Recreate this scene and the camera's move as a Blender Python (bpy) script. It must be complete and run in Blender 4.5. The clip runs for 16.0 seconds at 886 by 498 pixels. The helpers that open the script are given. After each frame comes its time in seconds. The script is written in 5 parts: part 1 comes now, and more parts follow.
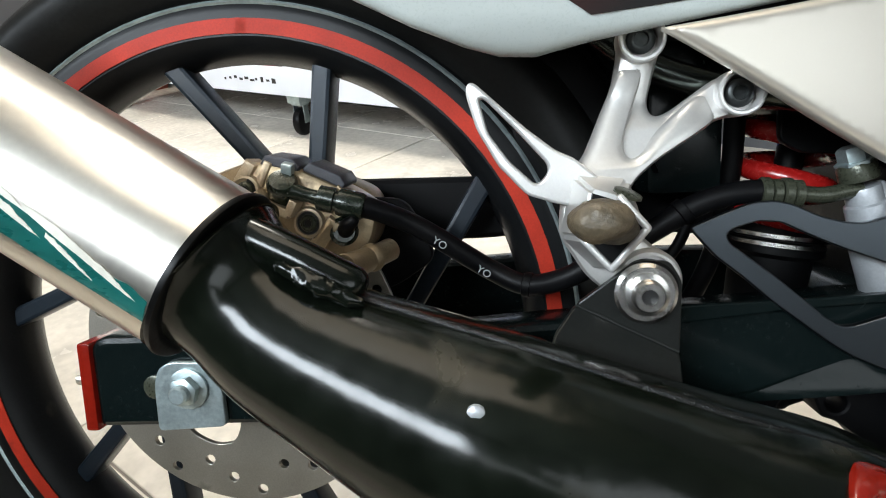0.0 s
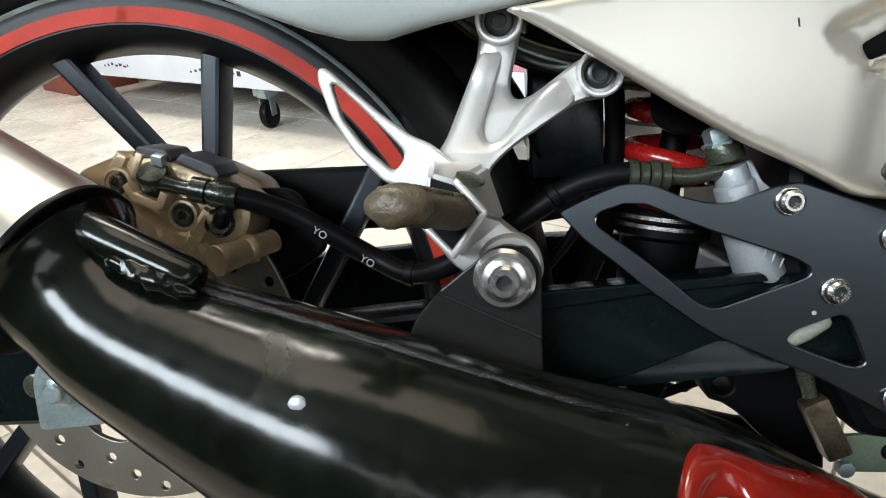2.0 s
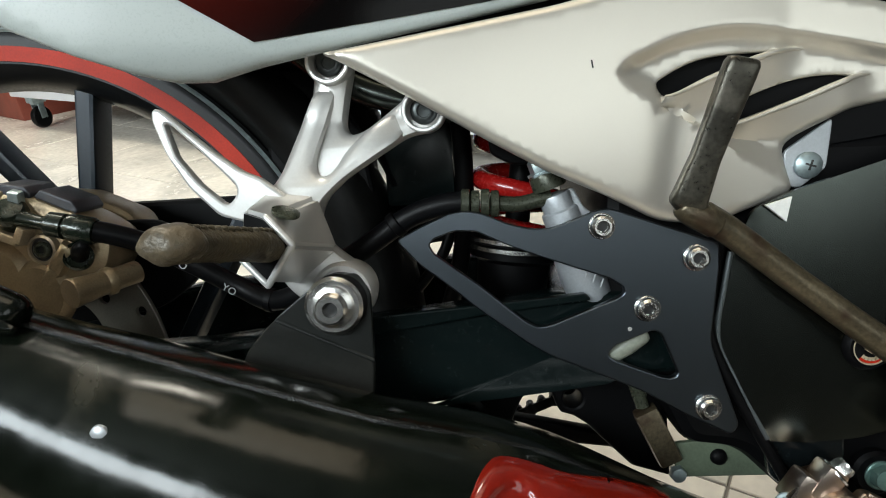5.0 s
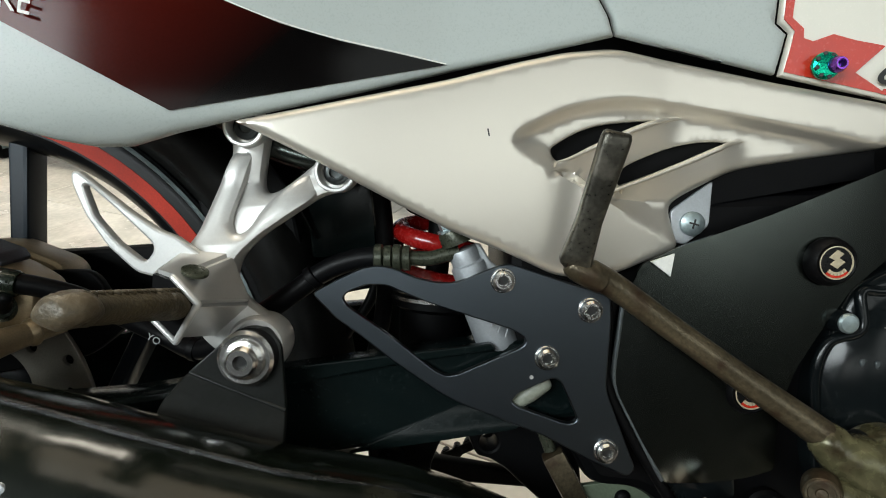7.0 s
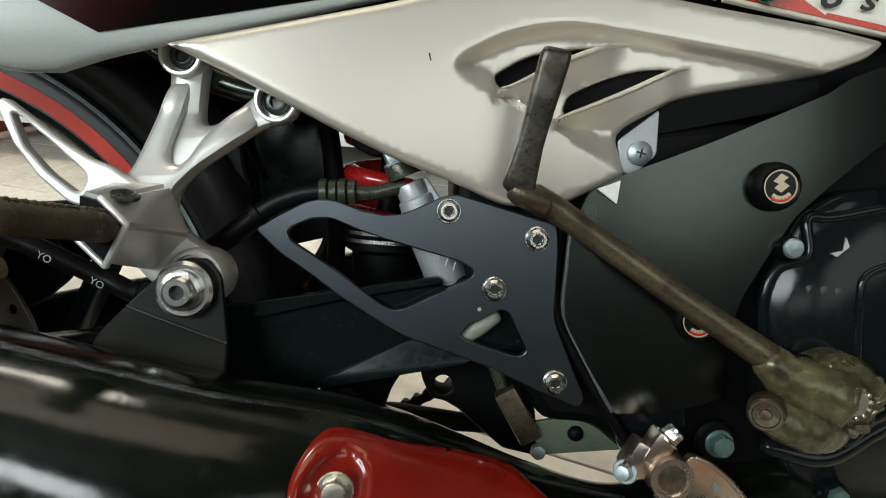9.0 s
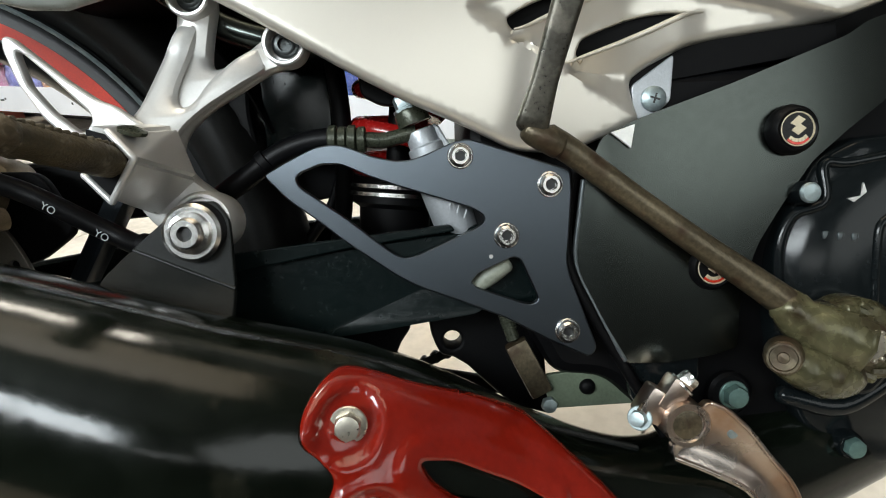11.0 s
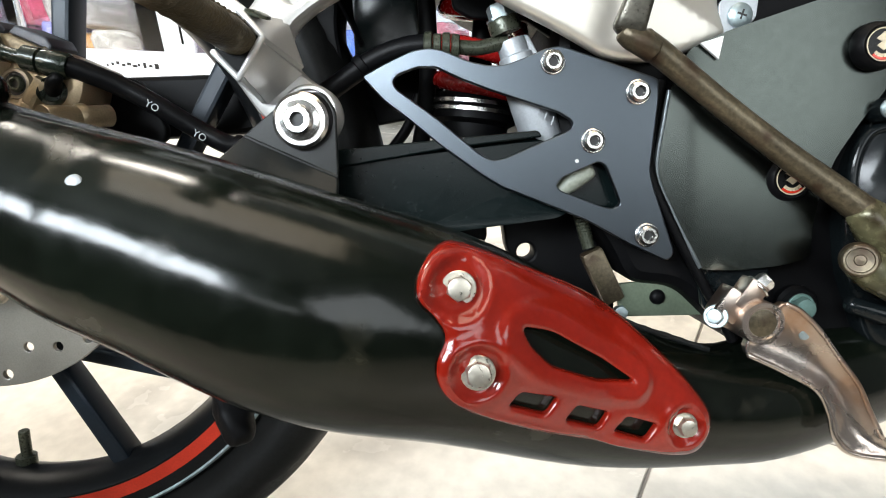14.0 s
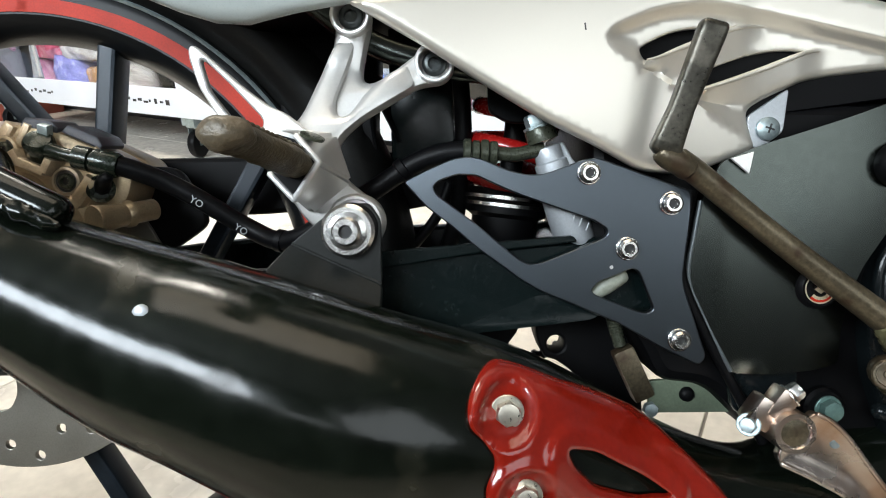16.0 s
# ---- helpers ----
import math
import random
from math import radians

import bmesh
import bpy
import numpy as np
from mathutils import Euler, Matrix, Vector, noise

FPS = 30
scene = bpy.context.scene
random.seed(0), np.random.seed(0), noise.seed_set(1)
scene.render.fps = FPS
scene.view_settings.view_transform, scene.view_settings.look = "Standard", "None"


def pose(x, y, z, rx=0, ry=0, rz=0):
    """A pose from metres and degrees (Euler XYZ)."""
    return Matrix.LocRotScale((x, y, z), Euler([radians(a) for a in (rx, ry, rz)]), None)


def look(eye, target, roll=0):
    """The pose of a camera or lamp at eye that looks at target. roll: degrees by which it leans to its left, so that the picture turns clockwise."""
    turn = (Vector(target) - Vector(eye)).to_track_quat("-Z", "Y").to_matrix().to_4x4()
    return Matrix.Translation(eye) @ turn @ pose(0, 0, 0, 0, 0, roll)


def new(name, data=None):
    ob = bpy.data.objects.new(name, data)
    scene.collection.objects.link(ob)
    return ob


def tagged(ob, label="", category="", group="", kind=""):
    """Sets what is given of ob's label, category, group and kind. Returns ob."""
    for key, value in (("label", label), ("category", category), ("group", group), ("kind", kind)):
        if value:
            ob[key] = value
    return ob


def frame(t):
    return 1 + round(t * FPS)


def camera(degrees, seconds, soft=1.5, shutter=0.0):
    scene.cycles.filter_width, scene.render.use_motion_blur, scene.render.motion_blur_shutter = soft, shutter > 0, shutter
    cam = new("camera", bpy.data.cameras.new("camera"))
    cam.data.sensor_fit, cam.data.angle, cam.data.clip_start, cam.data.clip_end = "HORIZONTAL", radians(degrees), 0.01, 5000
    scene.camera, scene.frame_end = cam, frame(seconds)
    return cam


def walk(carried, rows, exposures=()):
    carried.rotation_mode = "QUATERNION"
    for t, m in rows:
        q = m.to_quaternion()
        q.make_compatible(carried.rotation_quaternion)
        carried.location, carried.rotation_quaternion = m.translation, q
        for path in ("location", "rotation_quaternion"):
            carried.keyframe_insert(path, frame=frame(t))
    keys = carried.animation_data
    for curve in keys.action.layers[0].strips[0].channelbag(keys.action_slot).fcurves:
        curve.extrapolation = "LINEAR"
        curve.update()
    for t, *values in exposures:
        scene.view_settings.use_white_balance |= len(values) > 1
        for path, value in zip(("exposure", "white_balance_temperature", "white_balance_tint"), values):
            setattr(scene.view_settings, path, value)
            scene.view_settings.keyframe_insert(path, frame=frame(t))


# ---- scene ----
# camera ---------------------------------------------------------------
cam = camera(73.0, 16.0, 1.05)
METRES = 0.437
BASE = pose(0.1925, -0.3453, 0.5228, -26.0, 4.0, 5.86)
ROWS = [
    (0.0, 0.0, 0.0, 0.0, -0.0, 0.0, 0.0),
    (0.5, 0.0412, -0.0016, -0.0041, 0.24, -0.46, 0.36),
    (1.0, 0.0878, 0.0036, -0.0018, 0.14, -0.66, 0.67),
    (1.5, 0.1256, 0.0036, -0.0025, -0.42, -0.76, 0.92),
    (2.0, 0.1471, 0.0101, -0.0052, -0.98, -0.83, 1.17),
    (2.5, 0.1736, 0.0121, -0.0035, -1.42, -0.53, 1.38),
    (3.0, 0.1995, -0.0083, -0.0019, -1.72, -0.07, 1.49),
    (3.5, 0.235, -0.0166, 0.0015, -1.91, 0.13, 1.77),
    (4.0, 0.256, -0.024, 0.0014, -2.25, 0.36, 2.04),
    (6.5, 0.3816, -0.0623, 0.0093, -5.65, 2.39, 2.66),
    (7.0, 0.3877, -0.0861, 0.0289, -6.0, 3.38, 2.6),
    (7.5, 0.3995, -0.0885, 0.016, -6.16, 3.58, 2.71),
    (8.0, 0.4187, -0.0831, -0.0161, -6.6, 3.41, 3.01),
    (8.5, 0.4359, -0.0798, -0.0391, -7.21, 2.98, 3.28),
    (11.0, 0.4194, -0.059, -0.115, -7.39, 2.44, 3.5),
    (11.5, 0.3957, -0.0575, -0.1588, -7.06, 2.25, 3.42),
    (12.0, 0.378, -0.0574, -0.2155, -6.59, 1.74, 3.2),
    (12.5, 0.3511, -0.0567, -0.2587, -6.48, 1.03, 2.53),
    (13.0, 0.3284, -0.0594, -0.2839, -6.4, 0.61, 1.8),
    (13.5, 0.3171, -0.0657, -0.2688, -6.4, 0.73, 1.43),
    (14.0, 0.3123, -0.081, -0.2259, -6.37, 1.27, 1.18),
    (14.5, 0.2947, -0.0876, -0.2049, -6.41, 1.91, 0.93),
    (15.0, 0.2771, -0.0788, -0.1903, -6.45, 2.41, 0.74),
    (15.5, 0.2669, -0.0853, -0.1637, -6.59, 3.03, 0.58),
    (16.0, 0.256, -0.1013, -0.1192, -6.63, 3.5, 0.48),
]
EXPOSURES = [(0.0, -1.38, 6700, 8), (2.0, -1.42, 6700, 7), (4.0, -1.65, 6850, 5), (6.5, -1.8, 7000, 5), (8.5, -1.95, 7150, 5), (11.0, -1.58, 7000, 7), (12.5, -0.9, 6900, 10), (14.0, -0.9, 6800, 9), (15.0, -0.98, 6700, 8), (15.5, -0.98, 6700, 8), (16.0, -1.28, 6700, 8)]
walk(cam, [(t, BASE @ pose(METRES * x, METRES * y, METRES * z, 90 + pitch, roll, yaw)) for t, x, y, z, yaw, pitch, roll in ROWS], EXPOSURES)

# light ----------------------------------------------------------------
world = bpy.data.worlds.new("world")
scene.world = world
world.use_nodes = True
sky = world.node_tree.nodes.new("ShaderNodeTexSky")
sky.sky_type, sky.sun_disc = "NISHITA", False
sky.sun_elevation, sky.sun_rotation = radians(35), radians(200)
world.node_tree.links.new(sky.outputs[0], world.node_tree.nodes["Background"].inputs[0])
world.node_tree.nodes["Background"].inputs[1].default_value = 0.1


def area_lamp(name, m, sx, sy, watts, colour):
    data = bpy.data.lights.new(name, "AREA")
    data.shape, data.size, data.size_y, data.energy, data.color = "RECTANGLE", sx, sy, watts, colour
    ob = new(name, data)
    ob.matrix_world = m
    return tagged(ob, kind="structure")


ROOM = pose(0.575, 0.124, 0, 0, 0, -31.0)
# unseen ceiling panels over the cabinet, added to brighten it and the floor
CABINET_FILLS = [ROOM @ Vector((-3.3, 0.2, 0)), ROOM @ Vector((-1.5, 0.72, 0))]
for x, y, _ in CABINET_FILLS:
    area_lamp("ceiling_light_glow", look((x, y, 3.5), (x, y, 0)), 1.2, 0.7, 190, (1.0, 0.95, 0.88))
# unseen warm panel over the bike, placed from its streak on the pipe
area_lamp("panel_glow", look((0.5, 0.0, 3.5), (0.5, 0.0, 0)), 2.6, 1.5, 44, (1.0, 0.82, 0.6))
# unseen high front and side windows for daylight, set by the pipe's highlight
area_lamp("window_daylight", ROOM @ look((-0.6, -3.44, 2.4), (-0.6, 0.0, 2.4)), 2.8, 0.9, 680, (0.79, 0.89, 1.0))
# two weaker openings, guessed from what heel plate and frame cover reflect
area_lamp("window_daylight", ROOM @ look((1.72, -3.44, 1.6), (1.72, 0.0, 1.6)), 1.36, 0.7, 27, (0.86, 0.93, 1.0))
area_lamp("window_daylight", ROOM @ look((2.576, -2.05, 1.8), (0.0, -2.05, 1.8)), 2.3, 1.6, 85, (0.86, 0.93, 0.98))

# materials ------------------------------------------------------------


def mat(name, colour, rough=0.5, metal=0.0, grain=400.0, patch=18.0, vary=0.12, bump=0.05, coat=0.0, blotch=None, blotch_at=0.62, blotch_scale=25.0, stretch=(1, 1, 1), rough_vary=0.12, spec=0.5, scatter=False, blotch_rough=0.8):
    """A procedural surface: colour that varies at two scales, uneven gloss, fine relief and optional blotches of dirt,
    wear or painted reflection.
    """
    m = bpy.data.materials.new(name)
    m.use_nodes = True
    n, l = m.node_tree.nodes, m.node_tree.links
    b = n["Principled BSDF"]
    tc = n.new("ShaderNodeTexCoord")
    mp = n.new("ShaderNodeMapping")
    mp.inputs["Scale"].default_value = stretch
    l.new(tc.outputs["Object"], mp.inputs[0])
    if scatter:
        info, off = n.new("ShaderNodeObjectInfo"), n.new("ShaderNodeVectorMath")
        off.operation = "SCALE"
        off.inputs[0].default_value = (7.3, 5.1, 3.7)
        l.new(info.outputs["Random"], off.inputs["Scale"])
        l.new(off.outputs[0], mp.inputs["Location"])

    def tex(scale, detail):
        t = n.new("ShaderNodeTexNoise")
        t.inputs["Scale"].default_value, t.inputs["Detail"].default_value = scale, detail
        l.new(mp.outputs[0], t.inputs["Vector"])
        return t.outputs["Fac"]

    def spread(src, lo, hi, a=0.3, c=0.7):
        r = n.new("ShaderNodeMapRange")
        for i, v in enumerate((a, c, lo, hi)):
            r.inputs[i + 1].default_value = v
        l.new(src, r.inputs[0])
        return r.outputs[0]

    big, fine = tex(patch, 4), tex(grain, 5)
    add = n.new("ShaderNodeMath")
    add.operation = "MULTIPLY"
    l.new(spread(big, 1 - vary, 1 + vary), add.inputs[0])
    l.new(spread(fine, 1 - vary * 0.6, 1 + vary * 0.6), add.inputs[1])
    mul = n.new("ShaderNodeMix")
    mul.data_type, mul.blend_type = "RGBA", "MULTIPLY"
    mul.inputs[0].default_value = 1.0
    mul.inputs[6].default_value = (*colour, 1)
    l.new(add.outputs[0], mul.inputs[7])
    out = mul.outputs[2]
    rough_out = spread(fine, max(rough - rough_vary * 0.5, 0.02), min(rough + rough_vary * 0.5, 1))
    if blotch:
        mask = spread(tex(blotch_scale, 8), 0, 1, blotch_at, blotch_at + 0.14)
        mx = n.new("ShaderNodeMix")
        mx.data_type = "RGBA"
        l.new(mask, mx.inputs[0])
        l.new(out, mx.inputs[6])
        mx.inputs[7].default_value = (*blotch, 1)
        out = mx.outputs[2]
        mr = n.new("ShaderNodeMix")
        l.new(mask, mr.inputs[0])
        l.new(rough_out, mr.inputs[2])
        mr.inputs[3].default_value = blotch_rough
        rough_out = mr.outputs[0]
    l.new(out, b.inputs["Base Color"])
    l.new(rough_out, b.inputs["Roughness"])
    b.inputs["Metallic"].default_value = metal
    b.inputs["Coat Weight"].default_value = coat
    b.inputs["Coat Roughness"].default_value = 0.06
    b.inputs["Specular IOR Level"].default_value = spec
    if bump:
        bp = n.new("ShaderNodeBump")
        bp.inputs["Strength"].default_value, bp.inputs["Distance"].default_value = bump, 0.002
        l.new(fine, bp.inputs["Height"])
        l.new(bp.outputs[0], b.inputs["Normal"])
    return m


def glow(name, colour, strength):
    m = bpy.data.materials.new(name)
    m.use_nodes = True
    b = m.node_tree.nodes["Principled BSDF"]
    b.inputs["Base Color"].default_value = (0.9, 0.9, 0.9, 1)
    b.inputs["Emission Color"].default_value = (*colour, 1)
    b.inputs["Emission Strength"].default_value = strength
    return m


PIPE = mat("pipe_black_enamel", (0.0032, 0.0046, 0.003), 0.165, 0.0, 90, 12, 0.35, 0.08, 0.0, (0.02, 0.019, 0.012), 0.6, 26, rough_vary=0.07, spec=0.34, blotch_rough=0.35)
FLANGE = mat("flange_black", (0.003, 0.003, 0.003), 0.36, 0, 300, 20, 0.2, 0.0, spec=0.14)
WELD = mat("weld_bead", (0.006, 0.007, 0.007), 0.2, 0.0, 900, 60, 0.4, 0.5, 0.0, (0.05, 0.055, 0.055), 0.64, 90, spec=0.4)
STEEL = mat("canister_stainless", (0.68, 0.645, 0.58), 0.3, 1.0, 300, 10, 0.06, 0.0, 0.0, None, 0.6, 20, (1, 1, 1), 0.04)
CHROME = mat("chrome", (0.66, 0.645, 0.62), 0.25, 1.0, 200, 60, 0.03, 0.0, 0.0, None, rough_vary=0.02)
# brown patches stand for rust and for the brown reflected in the chrome
PEDAL = mat("worn_chrome_tinted", (0.6, 0.53, 0.48), 0.26, 1.0, 60, 22, 0.12, 0.0, 0.0, (0.42, 0.28, 0.2), 0.47, 16, rough_vary=0.02, blotch_rough=0.34)
BOLT = mat("bolt_steel", (0.56, 0.52, 0.44), 0.32, 0.9, 500, 90, 0.15, 0.0, 0.0, (0.22, 0.17, 0.12), 0.62, 70, blotch_rough=0.5)
ZINC = mat("zinc_plate", (0.36, 0.43, 0.44), 0.4, 0.8, 500, 60, 0.2, 0.0)
ALU = mat("cast_aluminium", (0.6, 0.59, 0.57), 0.38, 0.6, 700, 25, 0.05, 0.02, 0.1)
ALU_EDGE = mat("machined_aluminium", (0.66, 0.655, 0.64), 0.34, 0.55, 900, 40, 0.05, 0.02)
ALU_GREY = mat("grey_alloy", (0.4, 0.42, 0.44), 0.42, 0.5, 700, 40, 0.12, 0.08)
GOLD = mat("caliper_gold", (0.33, 0.25, 0.155), 0.36, 0.6, 900, 40, 0.2, 0.14, 0.0, (0.05, 0.04, 0.03), 0.64, 60)
# paler gold for the upper fingers, bolt bosses and banjo seat
GOLD_PALE = mat("caliper_gold_pale", (0.45, 0.36, 0.25), 0.34, 0.5, 900, 40, 0.2, 0.1, 0.0, (0.16, 0.12, 0.07), 0.62, 60)
BANJO = mat("dark_green_fitting", (0.014, 0.019, 0.013), 0.22, 0.2, 500, 40, 0.3, 0.05, 0.0, (0.07, 0.06, 0.035), 0.66, 70)
BOOT = mat("pale_boot", (0.2, 0.21, 0.17), 0.5, 0.0, 500, 60, 0.25, 0.05)
BOSS_BOLT = mat("boss_bolt_grey", (0.05, 0.055, 0.055), 0.35, 0.8, 500, 60, 0.3, 0.0)
HANGER = mat("hanger_satin", (0.009, 0.01, 0.009), 0.34, 0.0, 500, 16, 0.25, 0.02, spec=0.3)
PAD = mat("caliper_cover", (0.045, 0.047, 0.055), 0.4, 0.4, 900, 40, 0.2, 0.1)
RUBBER = mat("rubber", (0.003, 0.003, 0.0034), 0.42, 0.0, 600, 30, 0.25, 0.03, spec=0.12)
TYRE = mat("tyre_rubber", (0.0085, 0.0085, 0.008), 0.45, 0.0, 350, 14, 0.35, 0.04, 0.0, (0.016, 0.014, 0.01), 0.68, 18, spec=0.1)
RIM = mat("rim_black", (0.006, 0.0065, 0.007), 0.36, 0.0, 500, 16, 0.3, 0.0, 0.0, (0.04, 0.037, 0.03), 0.7, 30, spec=0.13)
SPOKE = mat("spoke_grey", (0.007, 0.012, 0.018), 0.4, 0.2, 500, 20, 0.2, 0.0, spec=0.3)
RED_TAPE = mat("red_tape", (0.4, 0.028, 0.013), 0.5, 0, 700, 25, 0.2, 0.03, 0.0, (0.16, 0.016, 0.01), 0.66, 40, spec=0.15)
RED_PAINT = mat("red_guard_paint", (0.19, 0.009, 0.004), 0.16, 0.0, 300, 9, 0.14, 0.012, 0.2)
RED_SPRING = mat("red_spring", (0.3, 0.009, 0.008), 0.25, 0.0, 400, 25, 0.15, 0.03, 0.5)
RED_PLASTIC = mat("red_plastic", (0.5, 0.028, 0.014), 0.24, 0, 500, 12, 0.05, 0.003, 0.2)
DISC = mat("brake_disc_steel", (0.3, 0.28, 0.24), 0.4, 0.8, 900, 20, 0.15, 0.05, 0.0, (0.1, 0.09, 0.06), 0.66, 30)
SWING = mat("swingarm_paint", (0.003, 0.006, 0.006), 0.22, 0.0, 400, 9, 0.15, 0.0, 0.0, None, 0.7, 20, spec=0.22)
PLATE = mat("heel_plate_grey", (0.084, 0.097, 0.11), 0.33, 1.0, 240, 8, 0.02, 0.0, 0.0, rough_vary=0.03)
COVER = mat("frame_cover_grey", (0.062, 0.07, 0.064), 0.24, 1.0, 240, 6, 0.1, 0.0, 0.0, (0.06, 0.056, 0.045), 0.72, 14, rough_vary=0.02, blotch_rough=0.28)
SILVER = mat("silver_fairing", (0.66, 0.62, 0.55), 0.38, 0.72, 1500, 5, 0.02, 0.004, 0.2)
WHITE = mat("grey_white_fairing", (0.41, 0.445, 0.43), 0.3, 0.0, 900, 4, 0.02, 0.002, 0.05, spec=0.3)
CREAM = mat("white_tank_panel", (0.7, 0.67, 0.59), 0.22, 0.0, 900, 4, 0.02, 0.002, 0.2)
DECAL = mat("maroon_decal", (0.1, 0.008, 0.004), 0.12, 0.0, 700, 5, 0.1, 0.0, 0.0, rough_vary=0.03, spec=0.12)
# the print fades from maroon to black towards the front
dn, dl = DECAL.node_tree.nodes, DECAL.node_tree.links
sep, slant, fade, dark = dn.new("ShaderNodeSeparateXYZ"), dn.new("ShaderNodeMath"), dn.new("ShaderNodeMapRange"), dn.new("ShaderNodeMix")
dl.new(dn["Texture Coordinate"].outputs["Object"], sep.inputs[0])
slant.operation, slant.inputs[1].default_value = "MULTIPLY_ADD", -1.3
dl.new(sep.outputs[2], slant.inputs[0])
dl.new(sep.outputs[0], slant.inputs[2])
dl.new(slant.outputs[0], fade.inputs[0])
fade.inputs[1].default_value, fade.inputs[2].default_value = -0.17, 0.0
dark.data_type = "RGBA"
dl.new(fade.outputs[0], dark.inputs[0])
dl.new(dn["Principled BSDF"].inputs["Base Color"].links[0].from_socket, dark.inputs[6])
dark.inputs[7].default_value = (0.002, 0.0016, 0.0016, 1)
dl.new(dark.outputs[2], dn["Principled BSDF"].inputs["Base Color"])
INK_WHITE = mat("white_ink", (0.75, 0.74, 0.7), 0.5)
INK_GREY = mat("grey_ink", (0.34, 0.35, 0.35), 0.5)
INK_BLACK = mat("black_ink", (0.012, 0.012, 0.012), 0.4)
PAPER = mat("torn_backing", (0.62, 0.6, 0.53), 0.45, 0, 200, 30, 0.1, 0.0)
GREEN = mat("green_sticker", (0.004, 0.085, 0.075), 0.3, 0, 200, 30, 0.25, 0.0, 0.2, (0.6, 0.57, 0.5), 0.58, 26, (0.35, 1, 1.6), blotch_rough=0.4)
BLACK = mat("black_plastic", (0.002, 0.002, 0.0023), 0.5, 0, 500, 16, 0.25, 0.04, 0.0, (0.008, 0.0075, 0.006), 0.72, 25, spec=0.1)
RUST = mat("rusty_steel", (0.09, 0.072, 0.045), 0.34, 0.6, 500, 26, 0.5, 0.12, 0.0, (0.045, 0.026, 0.014), 0.54, 45, blotch_rough=0.5)
PEG = mat("worn_peg_rubber", (0.055, 0.042, 0.022), 0.5, 0.1, 700, 60, 0.45, 0.35, 0.0, (0.26, 0.23, 0.18), 0.6, 75)
PEG_TIP = mat("scuffed_peg_end", (0.085, 0.067, 0.043), 0.42, 0.2, 500, 60, 0.4, 0.3, 0.0, (0.1, 0.075, 0.045), 0.52, 70)
OLIVE = mat("olive_bracket", (0.1, 0.125, 0.085), 0.5, 0.3, 600, 40, 0.2, 0.1)
ENGINE = mat("engine_case_black", (0.004, 0.0055, 0.006), 0.18, 0.0, 300, 14, 0.25, 0.0, 0.0, (0.03, 0.03, 0.02), 0.72, 26, rough_vary=0.06, spec=0.22, blotch_rough=0.4)
GREASE = mat("greasy_hub", (0.085, 0.078, 0.04), 0.26, 0.3, 200, 40, 0.5, 0.12, 0.0, (0.03, 0.02, 0.01), 0.52, 48, blotch_rough=0.3)
TEAL_ZINC = mat("green_zinc", (0.12, 0.2, 0.18), 0.45, 0.6, 400, 60, 0.2, 0.0)
PURPLE = mat("anodised_purple", (0.22, 0.07, 0.4), 0.22, 0.9, 600, 40, 0.1)
TEAL = mat("anodised_green", (0.0, 0.42, 0.25), 0.22, 0.9, 600, 40, 0.1)
OIL = mat("brass_fitting", (0.05, 0.055, 0.038), 0.3, 0.4, 700, 60, 0.25, 0.1)

from mathutils.geometry import delaunay_2d_cdt, tessellate_polygon

# mesh helpers (lengths in millimetres) ---------------------------------


def BM():
    return bmesh.new()


def part(name, bm, material, parent=None, label="", angle=38.0):
    """Links a bmesh, drawn in millimetres, as one mesh object."""
    bmesh.ops.scale(bm, vec=(0.001,) * 3, verts=bm.verts)
    me = bpy.data.meshes.new(name)
    bm.to_mesh(me)
    bm.free()
    me.polygons.foreach_set("use_smooth", [True] * len(me.polygons))
    me.set_sharp_from_angle(angle=radians(angle))
    me.materials.append(material)
    ob = new(name, me)
    ob.parent = parent
    if label:
        ob["label"] = label
    return ob


def fillet(pts, r, n=4):
    """A polygon with its corners rounded by about r."""
    out = []
    for i, p in enumerate(pts):
        p, a, b = Vector(p), Vector(pts[i - 1]), Vector(pts[(i + 1) % len(pts)])
        ra = min(r, (a - p).length * 0.48)
        rb = min(r, (b - p).length * 0.48)
        s, e = p + (a - p).normalized() * ra, p + (b - p).normalized() * rb
        for k in range(n + 1):
            t = k / n
            out.append(tuple((1 - t) ** 2 * s + 2 * t * (1 - t) * p + t * t * e))
    return out


def rounded(pts, n=5):
    """A closed smooth line through the points."""
    out, k = [], len(pts)
    for i in range(k):
        a, b, c, d = (Vector(pts[(i + j - 1) % k]) for j in range(4))
        for s in range(n):
            t = s / n
            out.append(tuple(0.5 * (2 * b + (c - a) * t + (2 * a - 5 * b + 4 * c - d) * t * t + (3 * b - a - 3 * c + d) * t ** 3)))
    return out


def turn_of(pts):
    return sum(a[0] * b[1] - b[0] * a[1] for a, b in zip(pts, pts[1:] + pts[:1]))


def ccw(line):
    line = [tuple(p) for p in line]
    return line if turn_of(line) > 0 else line[::-1]


def resample(line, step):
    """The closed line with its long sides cut into shorter ones."""
    out = []
    for a, b in zip(line, line[1:] + line[:1]):
        k = max(1, math.ceil(math.dist(a, b) / step))
        out += [(a[0] + (b[0] - a[0]) * i / k, a[1] + (b[1] - a[1]) * i / k) for i in range(k)]
    return out


